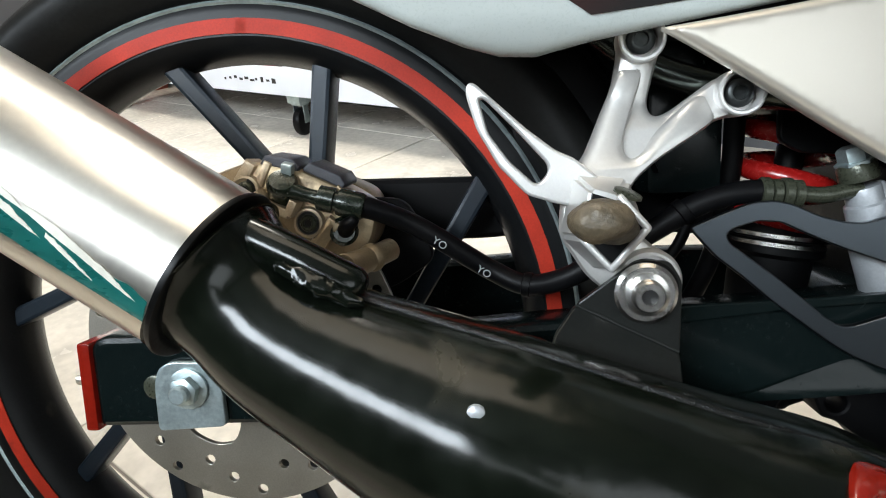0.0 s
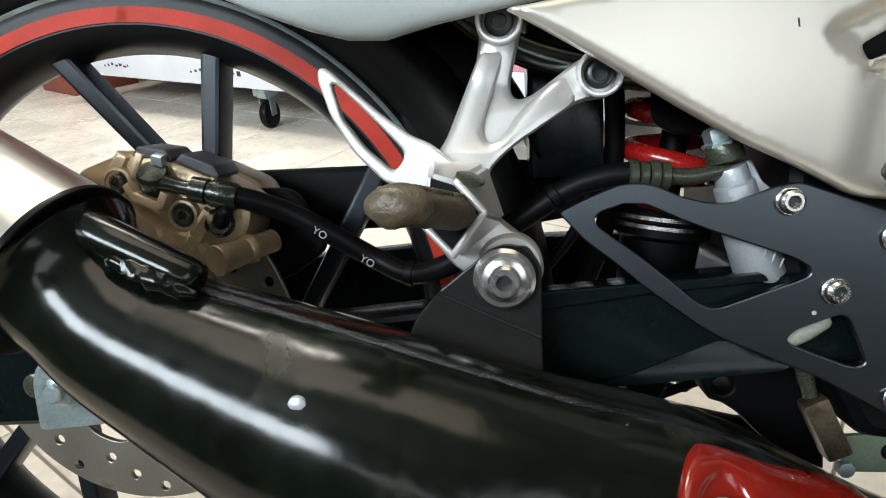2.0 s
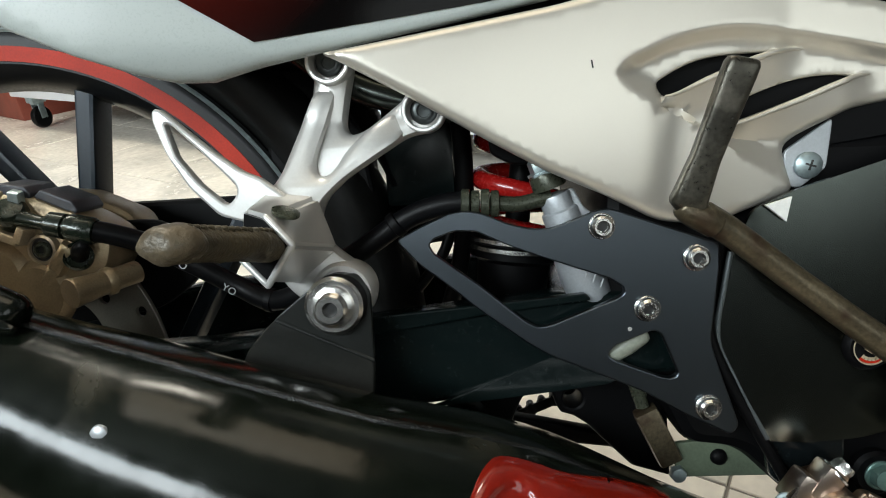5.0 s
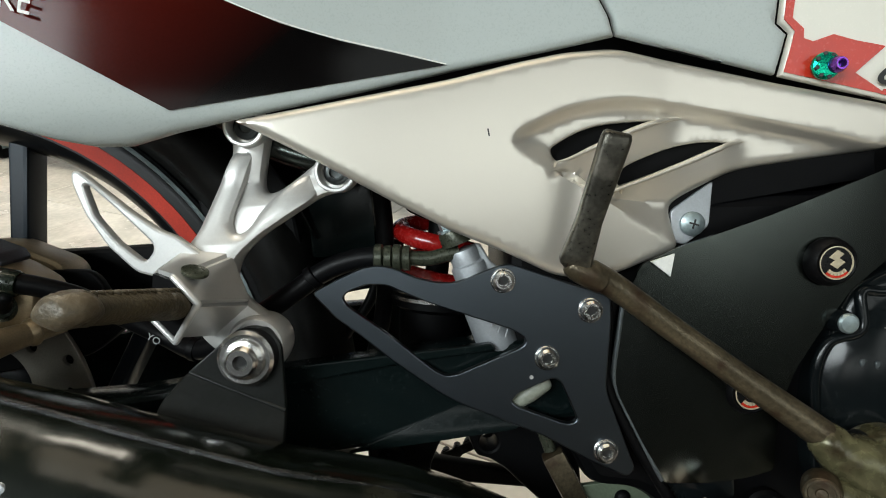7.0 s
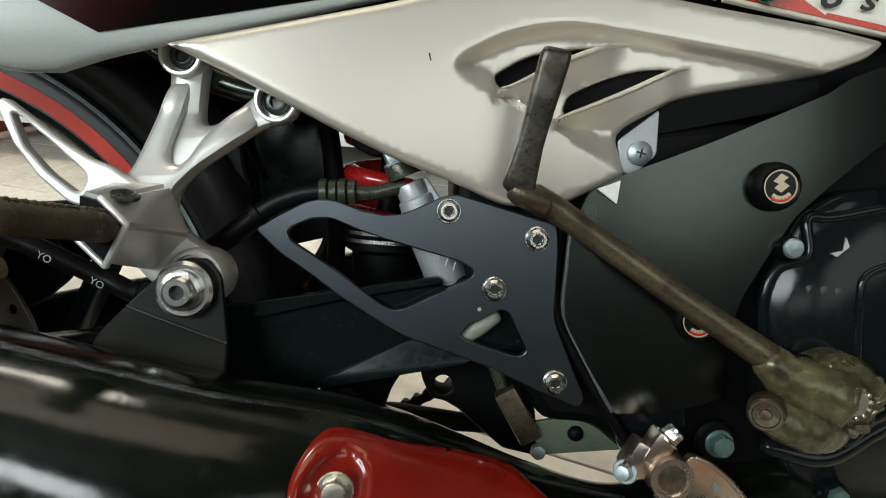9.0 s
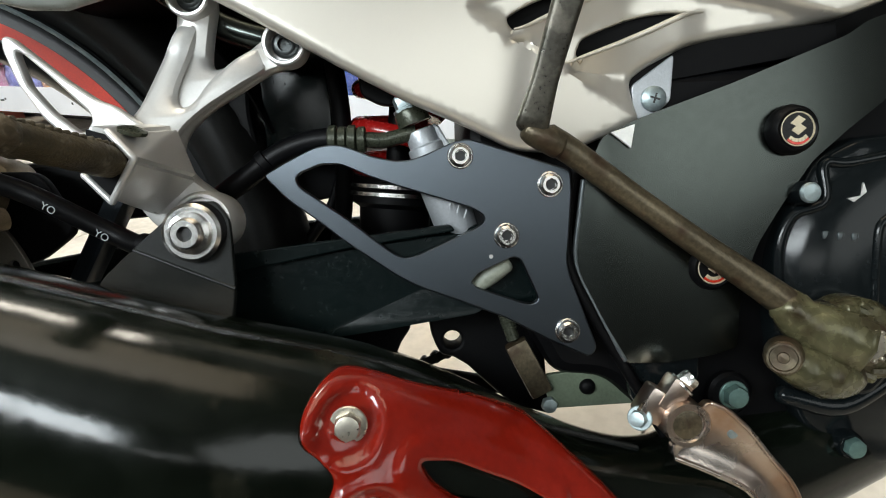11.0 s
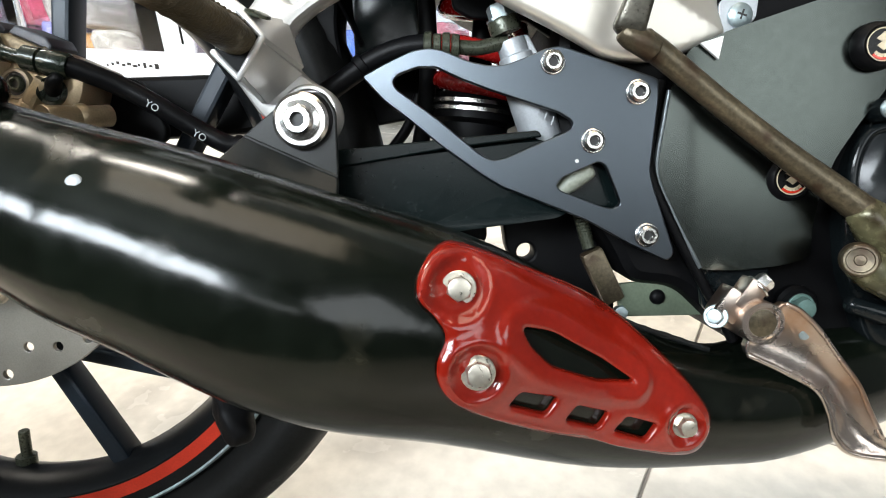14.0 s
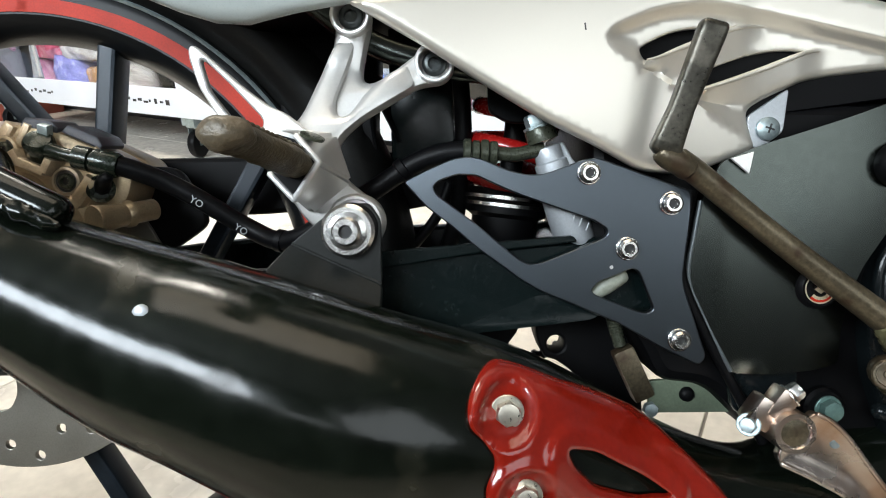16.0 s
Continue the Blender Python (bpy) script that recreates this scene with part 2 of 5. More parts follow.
def inset(line, d):
    """The closed line moved inwards by d (outwards for a line that runs clockwise)."""
    out, k = [], len(line)
    for i in range(k):
        a, p, b = Vector(line[i - 1]), Vector(line[i]), Vector(line[(i + 1) % k])
        u, v = (p - a), (b - p)
        if u.length < 1e-6 or v.length < 1e-6:
            u = v = b - a
        u.normalize()
        v.normalize()
        n = Vector((-u.y - v.y, u.x + v.x))
        if n.length < 1e-6:
            n = Vector((-u.y, u.x))
        n.normalize()
        c = max(n.x * -u.y + n.y * u.x, 0.5)
        out.append(tuple(p + n * d / c))
    return out


def plate(bm, outline, y0, y1, holes=(), bevel=0.8, soft=False):
    """A flat plate in the bike's side plane between y0 and y1, cut to an outline of (x, z), with bevelled rims."""
    y0, y1 = min(y0, y1), max(y0, y1)
    bevel = min(bevel, (y1 - y0) * 0.45)
    loops = [ccw(outline)] + [ccw(h)[::-1] for h in holes]
    small = [inset(q, bevel) for q in loops]
    tris = tessellate_polygon([[Vector((x, z, 0)) for x, z in q] for q in small])
    layers = []
    for y, src in ((y0, small), (y0 + bevel * 0.35, [inset(q, bevel * 0.3) for q in loops]), (y0 + bevel, loops), (y1 - bevel, loops), (y1 - bevel * 0.35, [inset(q, bevel * 0.3) for q in loops]), (y1, small)):
        layers.append([[bm.verts.new((x, y, z)) for x, z in q] for q in src])
    made = []
    for lower, upper in zip(layers, layers[1:]):
        for p, q in zip(lower, upper):
            for i in range(len(p)):
                j = (i + 1) % len(p)
                made.append(bm.faces.new((p[i], p[j], q[j], q[i])))
    bmesh.ops.recalc_face_normals(bm, faces=made)
    # the flat faces keep vertices of their own, so that the rim alone is rounded
    front, back = ([v if soft else bm.verts.new(v.co) for q in layers[i] for v in q] for i in (0, -1))
    for t in tris:
        a, b, c = (front[i].co for i in t)
        flip = (b - a).cross(c - a).y > 0
        for vs, turned in ((front, flip), (back, not flip)):
            try:
                bm.faces.new([vs[i] for i in (t[::-1] if turned else t)])
            except ValueError:
                pass
    return bm


def edge_gap(p, lines):
    best = 1e9
    for line in lines:
        for a, b in zip(line, line[1:] + line[:1]):
            dx, dz = b[0] - a[0], b[1] - a[1]
            q = dx * dx + dz * dz
            t = 0 if q == 0 else min(max(((p[0] - a[0]) * dx + (p[1] - a[1]) * dz) / q, 0), 1)
            best = min(best, (p[0] - a[0] - t * dx) ** 2 + (p[1] - a[1] - t * dz) ** 2)
    return best ** 0.5


def open_gap(p, line):
    """The distance from a point to an open line."""
    return min(edge_gap(p, [[a, b]]) for a, b in zip(line, line[1:]))


def inside(p, line):
    hit = False
    for a, b in zip(line, line[1:] + line[:1]):
        if (a[1] > p[1]) != (b[1] > p[1]) and p[0] < (b[0] - a[0]) * (p[1] - a[1]) / (b[1] - a[1]) + a[0]:
            hit = not hit
    return hit


def panel(bm, outline, surface, thick=3.0, holes=(), step=6.0, rim=4.0, hole_rim=2.0, creases=()):
    """A curved shell: an outline of (x, z) laid on y = surface(x, z), rolled over at its rim, with real thickness."""
    loops = [resample(ccw(q), step * 0.8) for q in (outline, *holes)]
    loops[1:] = [h[::-1] for h in loops[1:]]
    pts, edges = [], []
    for i, q in enumerate(loops):
        r = rim if i == 0 else hole_rim
        for d in (0.0, 0.12 * r, 0.4 * r, r) if r > 0.1 else (0.0,):
            line = inset(q, d) if d else q
            if d:
                line = [p for p in line if inside(p, loops[0]) and edge_gap(p, loops) > d * 0.8]
                pts += [Vector(p) for p in line]
            else:
                k = len(pts)
                pts += [Vector(p) for p in line]
                edges += [(k + j, k + (j + 1) % len(line)) for j in range(len(line))]
    for line in creases:
        for a, b in zip(line, line[1:]):
            k = max(1, math.ceil(math.dist(a, b) / 2.5))
            for i in range(k):
                p = (a[0] + (b[0] - a[0]) * i / k, a[1] + (b[1] - a[1]) * i / k)
                if inside(p, loops[0]) and edge_gap(p, loops) > rim * 0.8 and not any(inside(p, h) for h in loops[1:]):
                    pts.append(Vector(p))
    near = [[*line] for line in creases]
    xs, zs = [p[0] for p in loops[0]], [p[1] for p in loops[0]]
    z, row = min(zs), 0
    while z < max(zs):
        x = min(xs) + (step / 2 if row % 2 else 0)
        while x < max(xs):
            if inside((x, z), loops[0]) and not any(inside((x, z), h) for h in loops[1:]) and edge_gap((x, z), loops[:1]) > rim * 1.15 and (len(loops) == 1 or edge_gap((x, z), loops[1:]) > hole_rim * 1.15) and all(open_gap((x, z), q) > 1.3 for q in near):
                pts.append(Vector((x, z)))
            x += step
        z += step * 0.87
        row += 1
    vs, _, faces, *_ = delaunay_2d_cdt(pts, edges, [], 0, 1e-5)
    keep = []
    for f in faces:
        c = sum((vs[i] for i in f), Vector((0, 0))) / len(f)
        if inside(c, loops[0]) and not any(inside(c, h) for h in loops[1:]):
            keep.append(f)
    front, back = {}, {}
    for i in {i for f in keep for i in f}:
        p = (vs[i].x, vs[i].y)
        y = surface(*p)
        for r, q in ((rim, loops[:1]), (hole_rim, loops[1:])):
            d = edge_gap(p, q) if q else r
            if d < r:
                y += r * (1 - math.sqrt(max(1 - (1 - d / r) ** 2, 0)))
        front[i], back[i] = bm.verts.new((p[0], y, p[1])), bm.verts.new((p[0], y + thick, p[1]))
    count = {}
    for f in keep:
        if sum(vs[a].x * vs[b].y - vs[b].x * vs[a].y for a, b in zip(f, f[1:] + f[:1])) < 0:
            f = f[::-1]
        bm.faces.new([front[i] for i in f])
        bm.faces.new([back[i] for i in f[::-1]])
        for a, b in zip(f, f[1:] + f[:1]):
            count[(a, b)] = 1
    for a, b in count:
        if (b, a) not in count:
            bm.faces.new((front[b], front[a], back[a], back[b]))
    return bm


def loft(bm, rings, closed=False, cap=True):
    rows = [[bm.verts.new(p) for p in r] for r in rings]
    k = len(rows[0])
    pairs = list(zip(rows, rows[1:] + (rows[:1] if closed else [])))
    if not closed:
        pairs = list(zip(rows, rows[1:]))
    for a, b in pairs:
        for i in range(k):
            bm.faces.new((a[i], a[(i + 1) % k], b[(i + 1) % k], b[i]))
    if cap and not closed:
        bm.faces.new(rows[0][::-1])
        bm.faces.new(rows[-1])
    bmesh.ops.recalc_face_normals(bm, faces=bm.faces)
    return bm


def spline(pts, n=6):
    pts = [Vector(p) for p in pts]
    if len(pts) == 2:
        return pts
    ext = [2 * pts[0] - pts[1], *pts, 2 * pts[-1] - pts[-2]]
    out = []
    for i in range(len(pts) - 1):
        a, b, c, d = ext[i:i + 4]
        for s in range(n):
            t = s / n
            out.append(0.5 * (2 * b + (c - a) * t + (2 * a - 5 * b + 4 * c - d) * t * t + (3 * b - a - 3 * c + d) * t ** 3))
    return out + [pts[-1]]


def tube(bm, pts, r, segs=14, n=6, ends=0.0, squash=1.0, cap=True):
    """A tube along a smooth line; r is one radius or one for each point; ends rounds the ends off."""
    radii = r if isinstance(r, (list, tuple)) else [r] * len(pts)
    line = spline([(*p, q) if len(p) == 3 else p for p, q in zip(pts, radii)], n)
    line = [(Vector(p[:3]), p[3]) for p in line]
    if ends:
        a, b = line[0], line[-1]
        d0, d1 = (a[0] - line[1][0]).normalized(), (b[0] - line[-2][0]).normalized()
        line = [(a[0] + d0 * ends, a[1] * 0.45), (a[0] + d0 * ends * 0.7, a[1] * 0.8), *line, (b[0] + d1 * ends * 0.7, b[1] * 0.8), (b[0] + d1 * ends, b[1] * 0.45)]
    rings, up = [], None
    for i, (p, q) in enumerate(line):
        d = (line[min(i + 1, len(line) - 1)][0] - line[max(i - 1, 0)][0]).normalized()
        if up is None:
            up = Vector((0, 0, 1)) if abs(d.z) < 0.9 else Vector((0, 1, 0))
        u = (up - d * up.dot(d)).normalized()
        up = u
        w = d.cross(u)
        rings.append([p + u * q * math.cos(a) + w * q * squash * math.sin(a) for a in (2 * math.pi * k / segs for k in range(segs))])
    return loft(bm, rings, cap=cap)


def lathe(bm, profile, at=(0, 0, 0), axis=(0, -1, 0), segs=24, spin=0.0, closed=False):
    """A turned body: profile rows of (radius, height along the axis)."""
    a = Vector(axis).normalized()
    u = a.orthogonal().normalized()
    if abs(a.y) > 0.9:
        u = Vector((1, 0, 0)) - a * a.x
        u.normalize()
    w = a.cross(u)
    at = Vector(at)
    rings = []
    for r, h in profile:
        r = max(r, 0.01)
        rings.append([at + a * h + (u * math.cos(t) + w * math.sin(t)) * r for t in (radians(spin) + 2 * math.pi * k / segs for k in range(segs))])
    return loft(bm, rings, closed=closed)


def rod(bm, p0, p1, r, segs=16, b=0.6):
    d = Vector(p1) - Vector(p0)
    h = d.length
    return lathe(bm, [(r - b, 0), (r, b), (r, h - b), (r - b, h)], p0, d, segs)


def box(bm, x0, x1, y0, y1, z0, z1, bevel=1.0, segs=2, m=None):
    r = bmesh.ops.create_cube(bm, size=1.0, matrix=Matrix.Translation(((x0 + x1) / 2, (y0 + y1) / 2, (z0 + z1) / 2)) @ Matrix.Diagonal((x1 - x0, y1 - y0, z1 - z0, 1)))
    vs = r["verts"]
    if bevel:
        es = list({e for v in vs for e in v.link_edges})
        got = bmesh.ops.bevel(bm, geom=es, offset=bevel, segments=segs, affect="EDGES", profile=0.6)
        vs = list({v for f in got["faces"] for v in f.verts} | {v for v in vs if v.is_valid})
    if m is not None:
        bmesh.ops.transform(bm, matrix=m, verts=vs)
    return bm


def hex_head(bm, at, axis, r, h, washer=0.0, spin=10.0):
    """A hexagon bolt head on an optional washer."""
    a = Vector(axis).normalized()
    if washer:
        lathe(bm, [(washer - 0.4, 0), (washer, 0.3), (washer, 1.2), (washer - 0.5, 1.6)], at, axis, 22)
        at = Vector(at) + a * 1.5
    lathe(bm, [(r, 0), (r, h * 0.75), (r * 0.86, h), (r * 0.5, h)], at, axis, 6, spin)
    lathe(bm, [(r * 0.84, 0), (r * 0.84, h * 1.04), (r * 0.7, h * 1.08)], at, axis, 18)
    return bm


def socket_head(bm, at, axis, r, h, washer=0.0):
    """A rounded socket screw with a hollow hexagon."""
    a = Vector(axis).normalized()
    if washer:
        lathe(bm, [(washer - 0.4, -0.2), (washer, 0.3), (washer, 1.0), (washer - 0.5, 1.4)], at, axis, 24)
        at = Vector(at) + a * 1.2
    k = r * 0.52
    lathe(bm, [(r * 0.96, 0), (r, h * 0.3), (r * 0.93, h * 0.7), (r * 0.72, h), (k, h), (k * 0.92, h * 0.9), (k * 0.9, h * 0.25), (0, h * 0.2)], at, axis, 24)
    return bm


def letters(text, size, material, parent, m, name="lettering", label="", thick=0.15, shear=0.0, squeeze=1.0, bold=0.0):
    """Raised lettering in Blender's own font; size in millimetres, m places it."""
    cu = bpy.data.curves.new(name, "FONT")
    cu.body, cu.size, cu.extrude, cu.shear = text, size, thick, shear
    cu.offset = bold
    ob = bpy.data.objects.new(name, cu)
    me = bpy.data.meshes.new_from_object(ob)
    bpy.data.objects.remove(ob)
    bpy.data.curves.remove(cu)
    bm = BM()
    bm.from_mesh(me)
    bpy.data.meshes.remove(me)
    bmesh.ops.scale(bm, vec=(squeeze, 1, 1), verts=bm.verts)
    bmesh.ops.transform(bm, matrix=m, verts=bm.verts)
    return part(name, bm, material, parent, label)


def mm(x, y, z, rx=0, ry=0, rz=0):
    return Matrix.LocRotScale((x, y, z), Euler([radians(a) for a in (rx, ry, rz)]), None)



# the room -------------------------------------------------------------
# room axes: u along the display cabinet, v towards it; origin at a floor joint


def at_room(ob, x=0.0, y=0.0, z=0.0, turn=0.0):
    ob.matrix_world = ROOM @ pose(x, y, z, 0, 0, turn)
    return ob


# blotches put stains and the polish's mottled reflections into the tile colour
TILE = mat("cream_floor_tile", (0.72, 0.675, 0.6), 0.2, 0.0, 60, 5.0, 0.13, 0.0, 0.1, (0.5, 0.47, 0.42), 0.56, 7.0, scatter=True, blotch_rough=0.3)
GROUT = mat("grey_grout", (0.2, 0.18, 0.16), 0.8, 0, 900, 30, 0.2, 0.2)
# unseen walls and ceiling, kept dark so that glossy black parts reflect little
WALL = mat("painted_wall", (0.08, 0.08, 0.085), 0.7, 0, 500, 3, 0.06, 0.08)
CEIL = mat("ceiling_paint", (0.14, 0.14, 0.135), 0.8, 0, 400, 3, 0.05, 0.05)
CABINET = mat("white_laminate", (0.7, 0.72, 0.77), 0.35, 0, 600, 6, 0.05, 0.03, 0.0, (0.4, 0.42, 0.45), 0.74, 9)
U0, U1, V0, V1, HIGH = -4752, 2592, -3456, 1150, 3600

bm = box(BM(), U0, U1, V0, V1, -120, -2, 0)
floor = tagged(at_room(part("floor", bm, GROUT)), "cream polished tile floor with thin dark joints", "floor", kind="structure")


def tile_mesh():
    bm = box(BM(), 1.5, 430.5, 1.5, 430.5, -8, 0, 1.2, 1)
    return part("tile", bm, TILE, floor)


tile = tile_mesh()
for i in range(-11, 6):
    for j in range(-8, 3):
        if (i, j) == (0, 0):
            continue
        o = new("tile", tile.data)
        o.parent = floor
        o.matrix_basis = pose(0.432 * i, 0.432 * j, 0.0004 * ((i * 7 + j * 3) % 3))

bm = box(BM(), U0 - 150, U1 + 150, V1, V1 + 150, -120, HIGH, 0)
tagged(at_room(part("wall_back", bm, WALL)), "plain dark grey painted wall", "wall", kind="structure")
bm = box(BM(), U0 - 150, U0, V0, V1, -120, HIGH, 0)
tagged(at_room(part("wall_left", bm, WALL)), "plain dark grey painted wall", "wall", kind="structure")
bm = BM()
box(bm, U1, U1 + 150, V0, -3200, -120, HIGH, 0)
box(bm, U1, U1 + 150, -900, V1, -120, HIGH, 0)
box(bm, U1, U1 + 150, -3200, -900, -120, 1000, 0)
box(bm, U1, U1 + 150, -3200, -900, 2600, HIGH, 0)
tagged(at_room(part("wall_right", bm, WALL)), "plain dark grey painted wall", "wall", kind="structure")
bm = BM()
box(bm, U0 - 150, -2020, V0 - 150, V0, -120, HIGH, 0)
box(bm, 820, 1040, V0 - 150, V0, -120, HIGH, 0)
box(bm, 2400, U1 + 150, V0 - 150, V0, -120, HIGH, 0)
box(bm, 1040, 2400, V0 - 150, V0, -120, 1250, 0)
box(bm, 1040, 2400, V0 - 150, V0, 1950, HIGH, 0)
box(bm, -2020, 820, V0 - 150, V0, -120, 1930, 0)
box(bm, -2020, 820, V0 - 150, V0, 2870, HIGH, 0)
tagged(at_room(part("wall_front", bm, WALL)), "unseen shop front wall with two high window openings, placed from reflections", "wall", kind="structure")
# unseen low wall, added to darken what the pipe and plates reflect
DARK = mat("blocker_dark", (0.02, 0.021, 0.023), 0.6, 0, 500, 3, 0.06, 0.08, spec=0.2)
bm = box(BM(), U0 + 5, U1 - 5, -1300, -1180, -1.5, 680, 0)
tagged(at_room(part("wall_low", bm, DARK)), "low dark unseen wall added to darken reflections in the bike", "wall", kind="structure")
bm = box(BM(), U0 - 150, U1 + 150, V0 - 150, V1 + 150, HIGH, HIGH + 120, 0)
tagged(at_room(part("ceiling", bm, CEIL)), "plain grey painted ceiling", "ceiling", kind="structure")
bm = box(BM(), -60000, 60000, -60000, V0 - 150, -140, -20, 0)
tagged(at_room(part("ground", bm, GROUT)), "grey concrete ground outside the shop", "ground", kind="structure")


# housing for the unseen panels added to brighten cabinet and floor
def ceiling_light(x, y):
    root = new("ceiling_light")
    root.location = (x, y, 3.6)
    part("frame", box(BM(), -630, 630, -380, 380, -30, 0, 6), CEIL, root)
    part("diffuser", box(BM(), -600, 600, -350, 350, -36, -30.5, 2), glow("panel_white", (1.0, 0.97, 0.92), 4.0), root, "lit white diffuser")
    return tagged(root, "unseen white ceiling panel added to brighten cabinet and floor", "lamp", "ceiling lights")


for x, y, _ in CABINET_FILLS:
    ceiling_light(x, y)
panel_light = new("ceiling_panel_light")
panel_light.location = (0.5, 0.0, 3.6)
part("frame", box(BM(), -1340, 1340, -790, 790, -30, 0, 6), CEIL, panel_light)
part("diffuser", box(BM(), -1300, 1300, -750, 750, -36, -30.5, 2), glow("panel_warm", (1.0, 0.84, 0.62), 2.0), panel_light, "warm lit diffuser")
tagged(panel_light, "flat warm white ceiling panel light", "lamp")

# the display cabinet --------------------------------------------------
GLASS = bpy.data.materials.new("cabinet_glass")
GLASS.use_nodes = True
g = GLASS.node_tree.nodes["Principled BSDF"]
g.inputs["Roughness"].default_value, g.inputs["IOR"].default_value, g.inputs["Transmission Weight"].default_value = 0.03, 1.45, 1.0
CAB_Y = 690


def display_cabinet():
    root = at_room(new("display_cabinet"), -1.785, 0.0, 0)
    y = CAB_Y
    bm = BM()
    box(bm, -1300, 1300, y, y + 18, 142, 236, 2)
    board = part("base_board", bm, CABINET, root)
    for x0, n in ((-290, 10), (-900, 7), (520, 6)):
        for k in range(n):
            w = 10 + (k * 37) % 17
            part("writing_bar", box(BM(), x0 + k * 30, x0 + k * 30 + w, y - 0.6, y, 180 + (k * 13) % 9, 188 + (k * 29) % 12, 0), INK_BLACK, board, "unreadable black handwriting")
    part("bottom_shelf", box(BM(), -1300, 1300, y + 18, y + 430, 150, 168, 2), CABINET, root)
    part("middle_shelf", box(BM(), -1282, 1282, y + 22, y + 412, 620, 636, 2), CABINET, root)
    part("top_board", box(BM(), -1300, 1300, y, y + 430, 960, 985, 3), CABINET, root)
    part("back_board", box(BM(), -1282, 1282, y + 412, y + 430, 168, 960, 1), CABINET, root)
    for x in (-1300, 1282):
        part("side_board", box(BM(), x, x + 18, y + 18, y + 430, 168, 960, 2), CABINET, root)
    for x in (-1300, 46, 1160):
        part("post", box(BM(), x, x + 150, y, y + 18, 236, 960, 2), CABINET, root)
    part("lock_slot", box(BM(), 143, 152, y - 2, y + 4, 262, 480, 1), BLACK, root, "thin black slot in the post")
    for a, b in ((-1150, -760), (-756, 46), (196, 1160)):
        p = part("pane", box(BM(), a, b, y + 6, y + 10, 236, 960, 0.5), GLASS, root)
        p.visible_shadow = False
    part("rail", rod(BM(), (-758, y - 3, 246), (-758, y - 3, 940), 6, 10), ALU_EDGE, root, "thin bright metal upright")
    return tagged(root, "white laminate display cabinet with glass front on casters", "cabinet")


display_cabinet()


def caster(x):
    root = at_room(new("caster"), -1.785 + x, (CAB_Y + 45) / 1000, 0)
    part("wheel", lathe(BM(), [(34, -15), (45, -12), (48, -6), (48, 6), (45, 12), (34, 15)], (0, 0, 48), (0.95, 0.3, 0), 28), RUBBER, root, "black rubber wheel")
    bm = BM()
    for s in (-1, 1):
        box(bm, s * 19 - 1.5, s * 19 + 1.5, -16, 16, 44, 108, 1, 1, mm(0, 0, 0, 0, 0, 17))
    box(bm, -24, 24, -20, 20, 104, 112, 2)
    part("fork", bm, ZINC, root)
    part("mount", box(BM(), -32, 32, -28, 28, 112, 150, 2), ZINC, root)
    return tagged(root, "swivel caster with a black rubber wheel", "caster", "cabinet casters")


for x in (-1.18, 0.05, 1.2):
    caster(x)


def goods_bag(x, y, z, w, d, h, colour, seed, label):
    """A crumpled plastic bag full of wrapped goods."""
    bm = BM()
    bmesh.ops.create_icosphere(bm, subdivisions=4, radius=1.0)
    for v in bm.verts:
        p = v.co.copy()
        q = 1 + 0.16 * noise.noise(p * 2.2 + Vector((seed, 0, 0))) + 0.07 * abs(noise.noise(p * 7 + Vector((seed, 3, 1)))) + 0.03 * noise.noise(p * 17)
        s = [math.copysign(abs(c) ** 0.62, c) for c in p]
        v.co = (s[0] * w * q / 2, s[1] * d * q / 2, max(s[2] * q, -0.93) * h / 2)
    low = min(v.co.z for v in bm.verts)
    for v in bm.verts:
        v.co.z -= low
    m = mat("bag_" + str(seed), colour, 0.22, 0, 200, 28, 0.35, 0.12, 0.6, tuple(min(c * 0.6 + 0.3, 0.85) for c in colour), 0.58, 30)
    ob = part("goods_bag", bm, m, None, angle=70)
    at_room(ob, -1.785 + x, y, z)
    return tagged(ob, label, "bag", "bags in the cabinet")


BAGS = [(-1.02, (0.42, 0.06, 0.1), "red"), (-0.86, (0.5, 0.2, 0.33), "pink"), (-0.68, (0.24, 0.24, 0.55), "violet"), (-0.52, (0.55, 0.28, 0.1), "orange"), (-0.4, (0.6, 0.56, 0.5), "clear"), (-0.26, (0.55, 0.12, 0.16), "red"), (-0.1, (0.58, 0.2, 0.24), "pink"), (0.3, (0.45, 0.08, 0.12), "red"), (0.5, (0.5, 0.35, 0.36), "pink"), (0.72, (0.08, 0.16, 0.5), "blue"), (0.95, (0.55, 0.2, 0.25), "pink")]
for i, (x, c, word) in enumerate(BAGS):
    goods_bag(x, 0.69 + 0.15 + 0.02 * (i % 2), 0.168, 175, 170, 150 + 17 * (i % 3), c, i + 1, f"{word} shiny plastic bag of wrapped goods on the cabinet shelf")
UPPER = [(-1.0, (0.5, 0.3, 0.42), "pink"), (-0.8, (0.5, 0.08, 0.14), "red"), (-0.58, (0.55, 0.52, 0.48), "clear"), (-0.13, (0.03, 0.16, 0.6), "blue"), (0.45, (0.5, 0.4, 0.2), "yellow")]
for i, (x, c, word) in enumerate(UPPER):
    goods_bag(x, 0.69 + 0.13, 0.168 + 0.155, 210, 150, 140, c, i + 31, f"{word} shiny plastic bag lying on other bags")

# loose boxes beside the cabinet
BOXBLUE = mat("pale_blue_carton", (0.42, 0.52, 0.72), 0.6, 0, 400, 12, 0.08, 0.05)
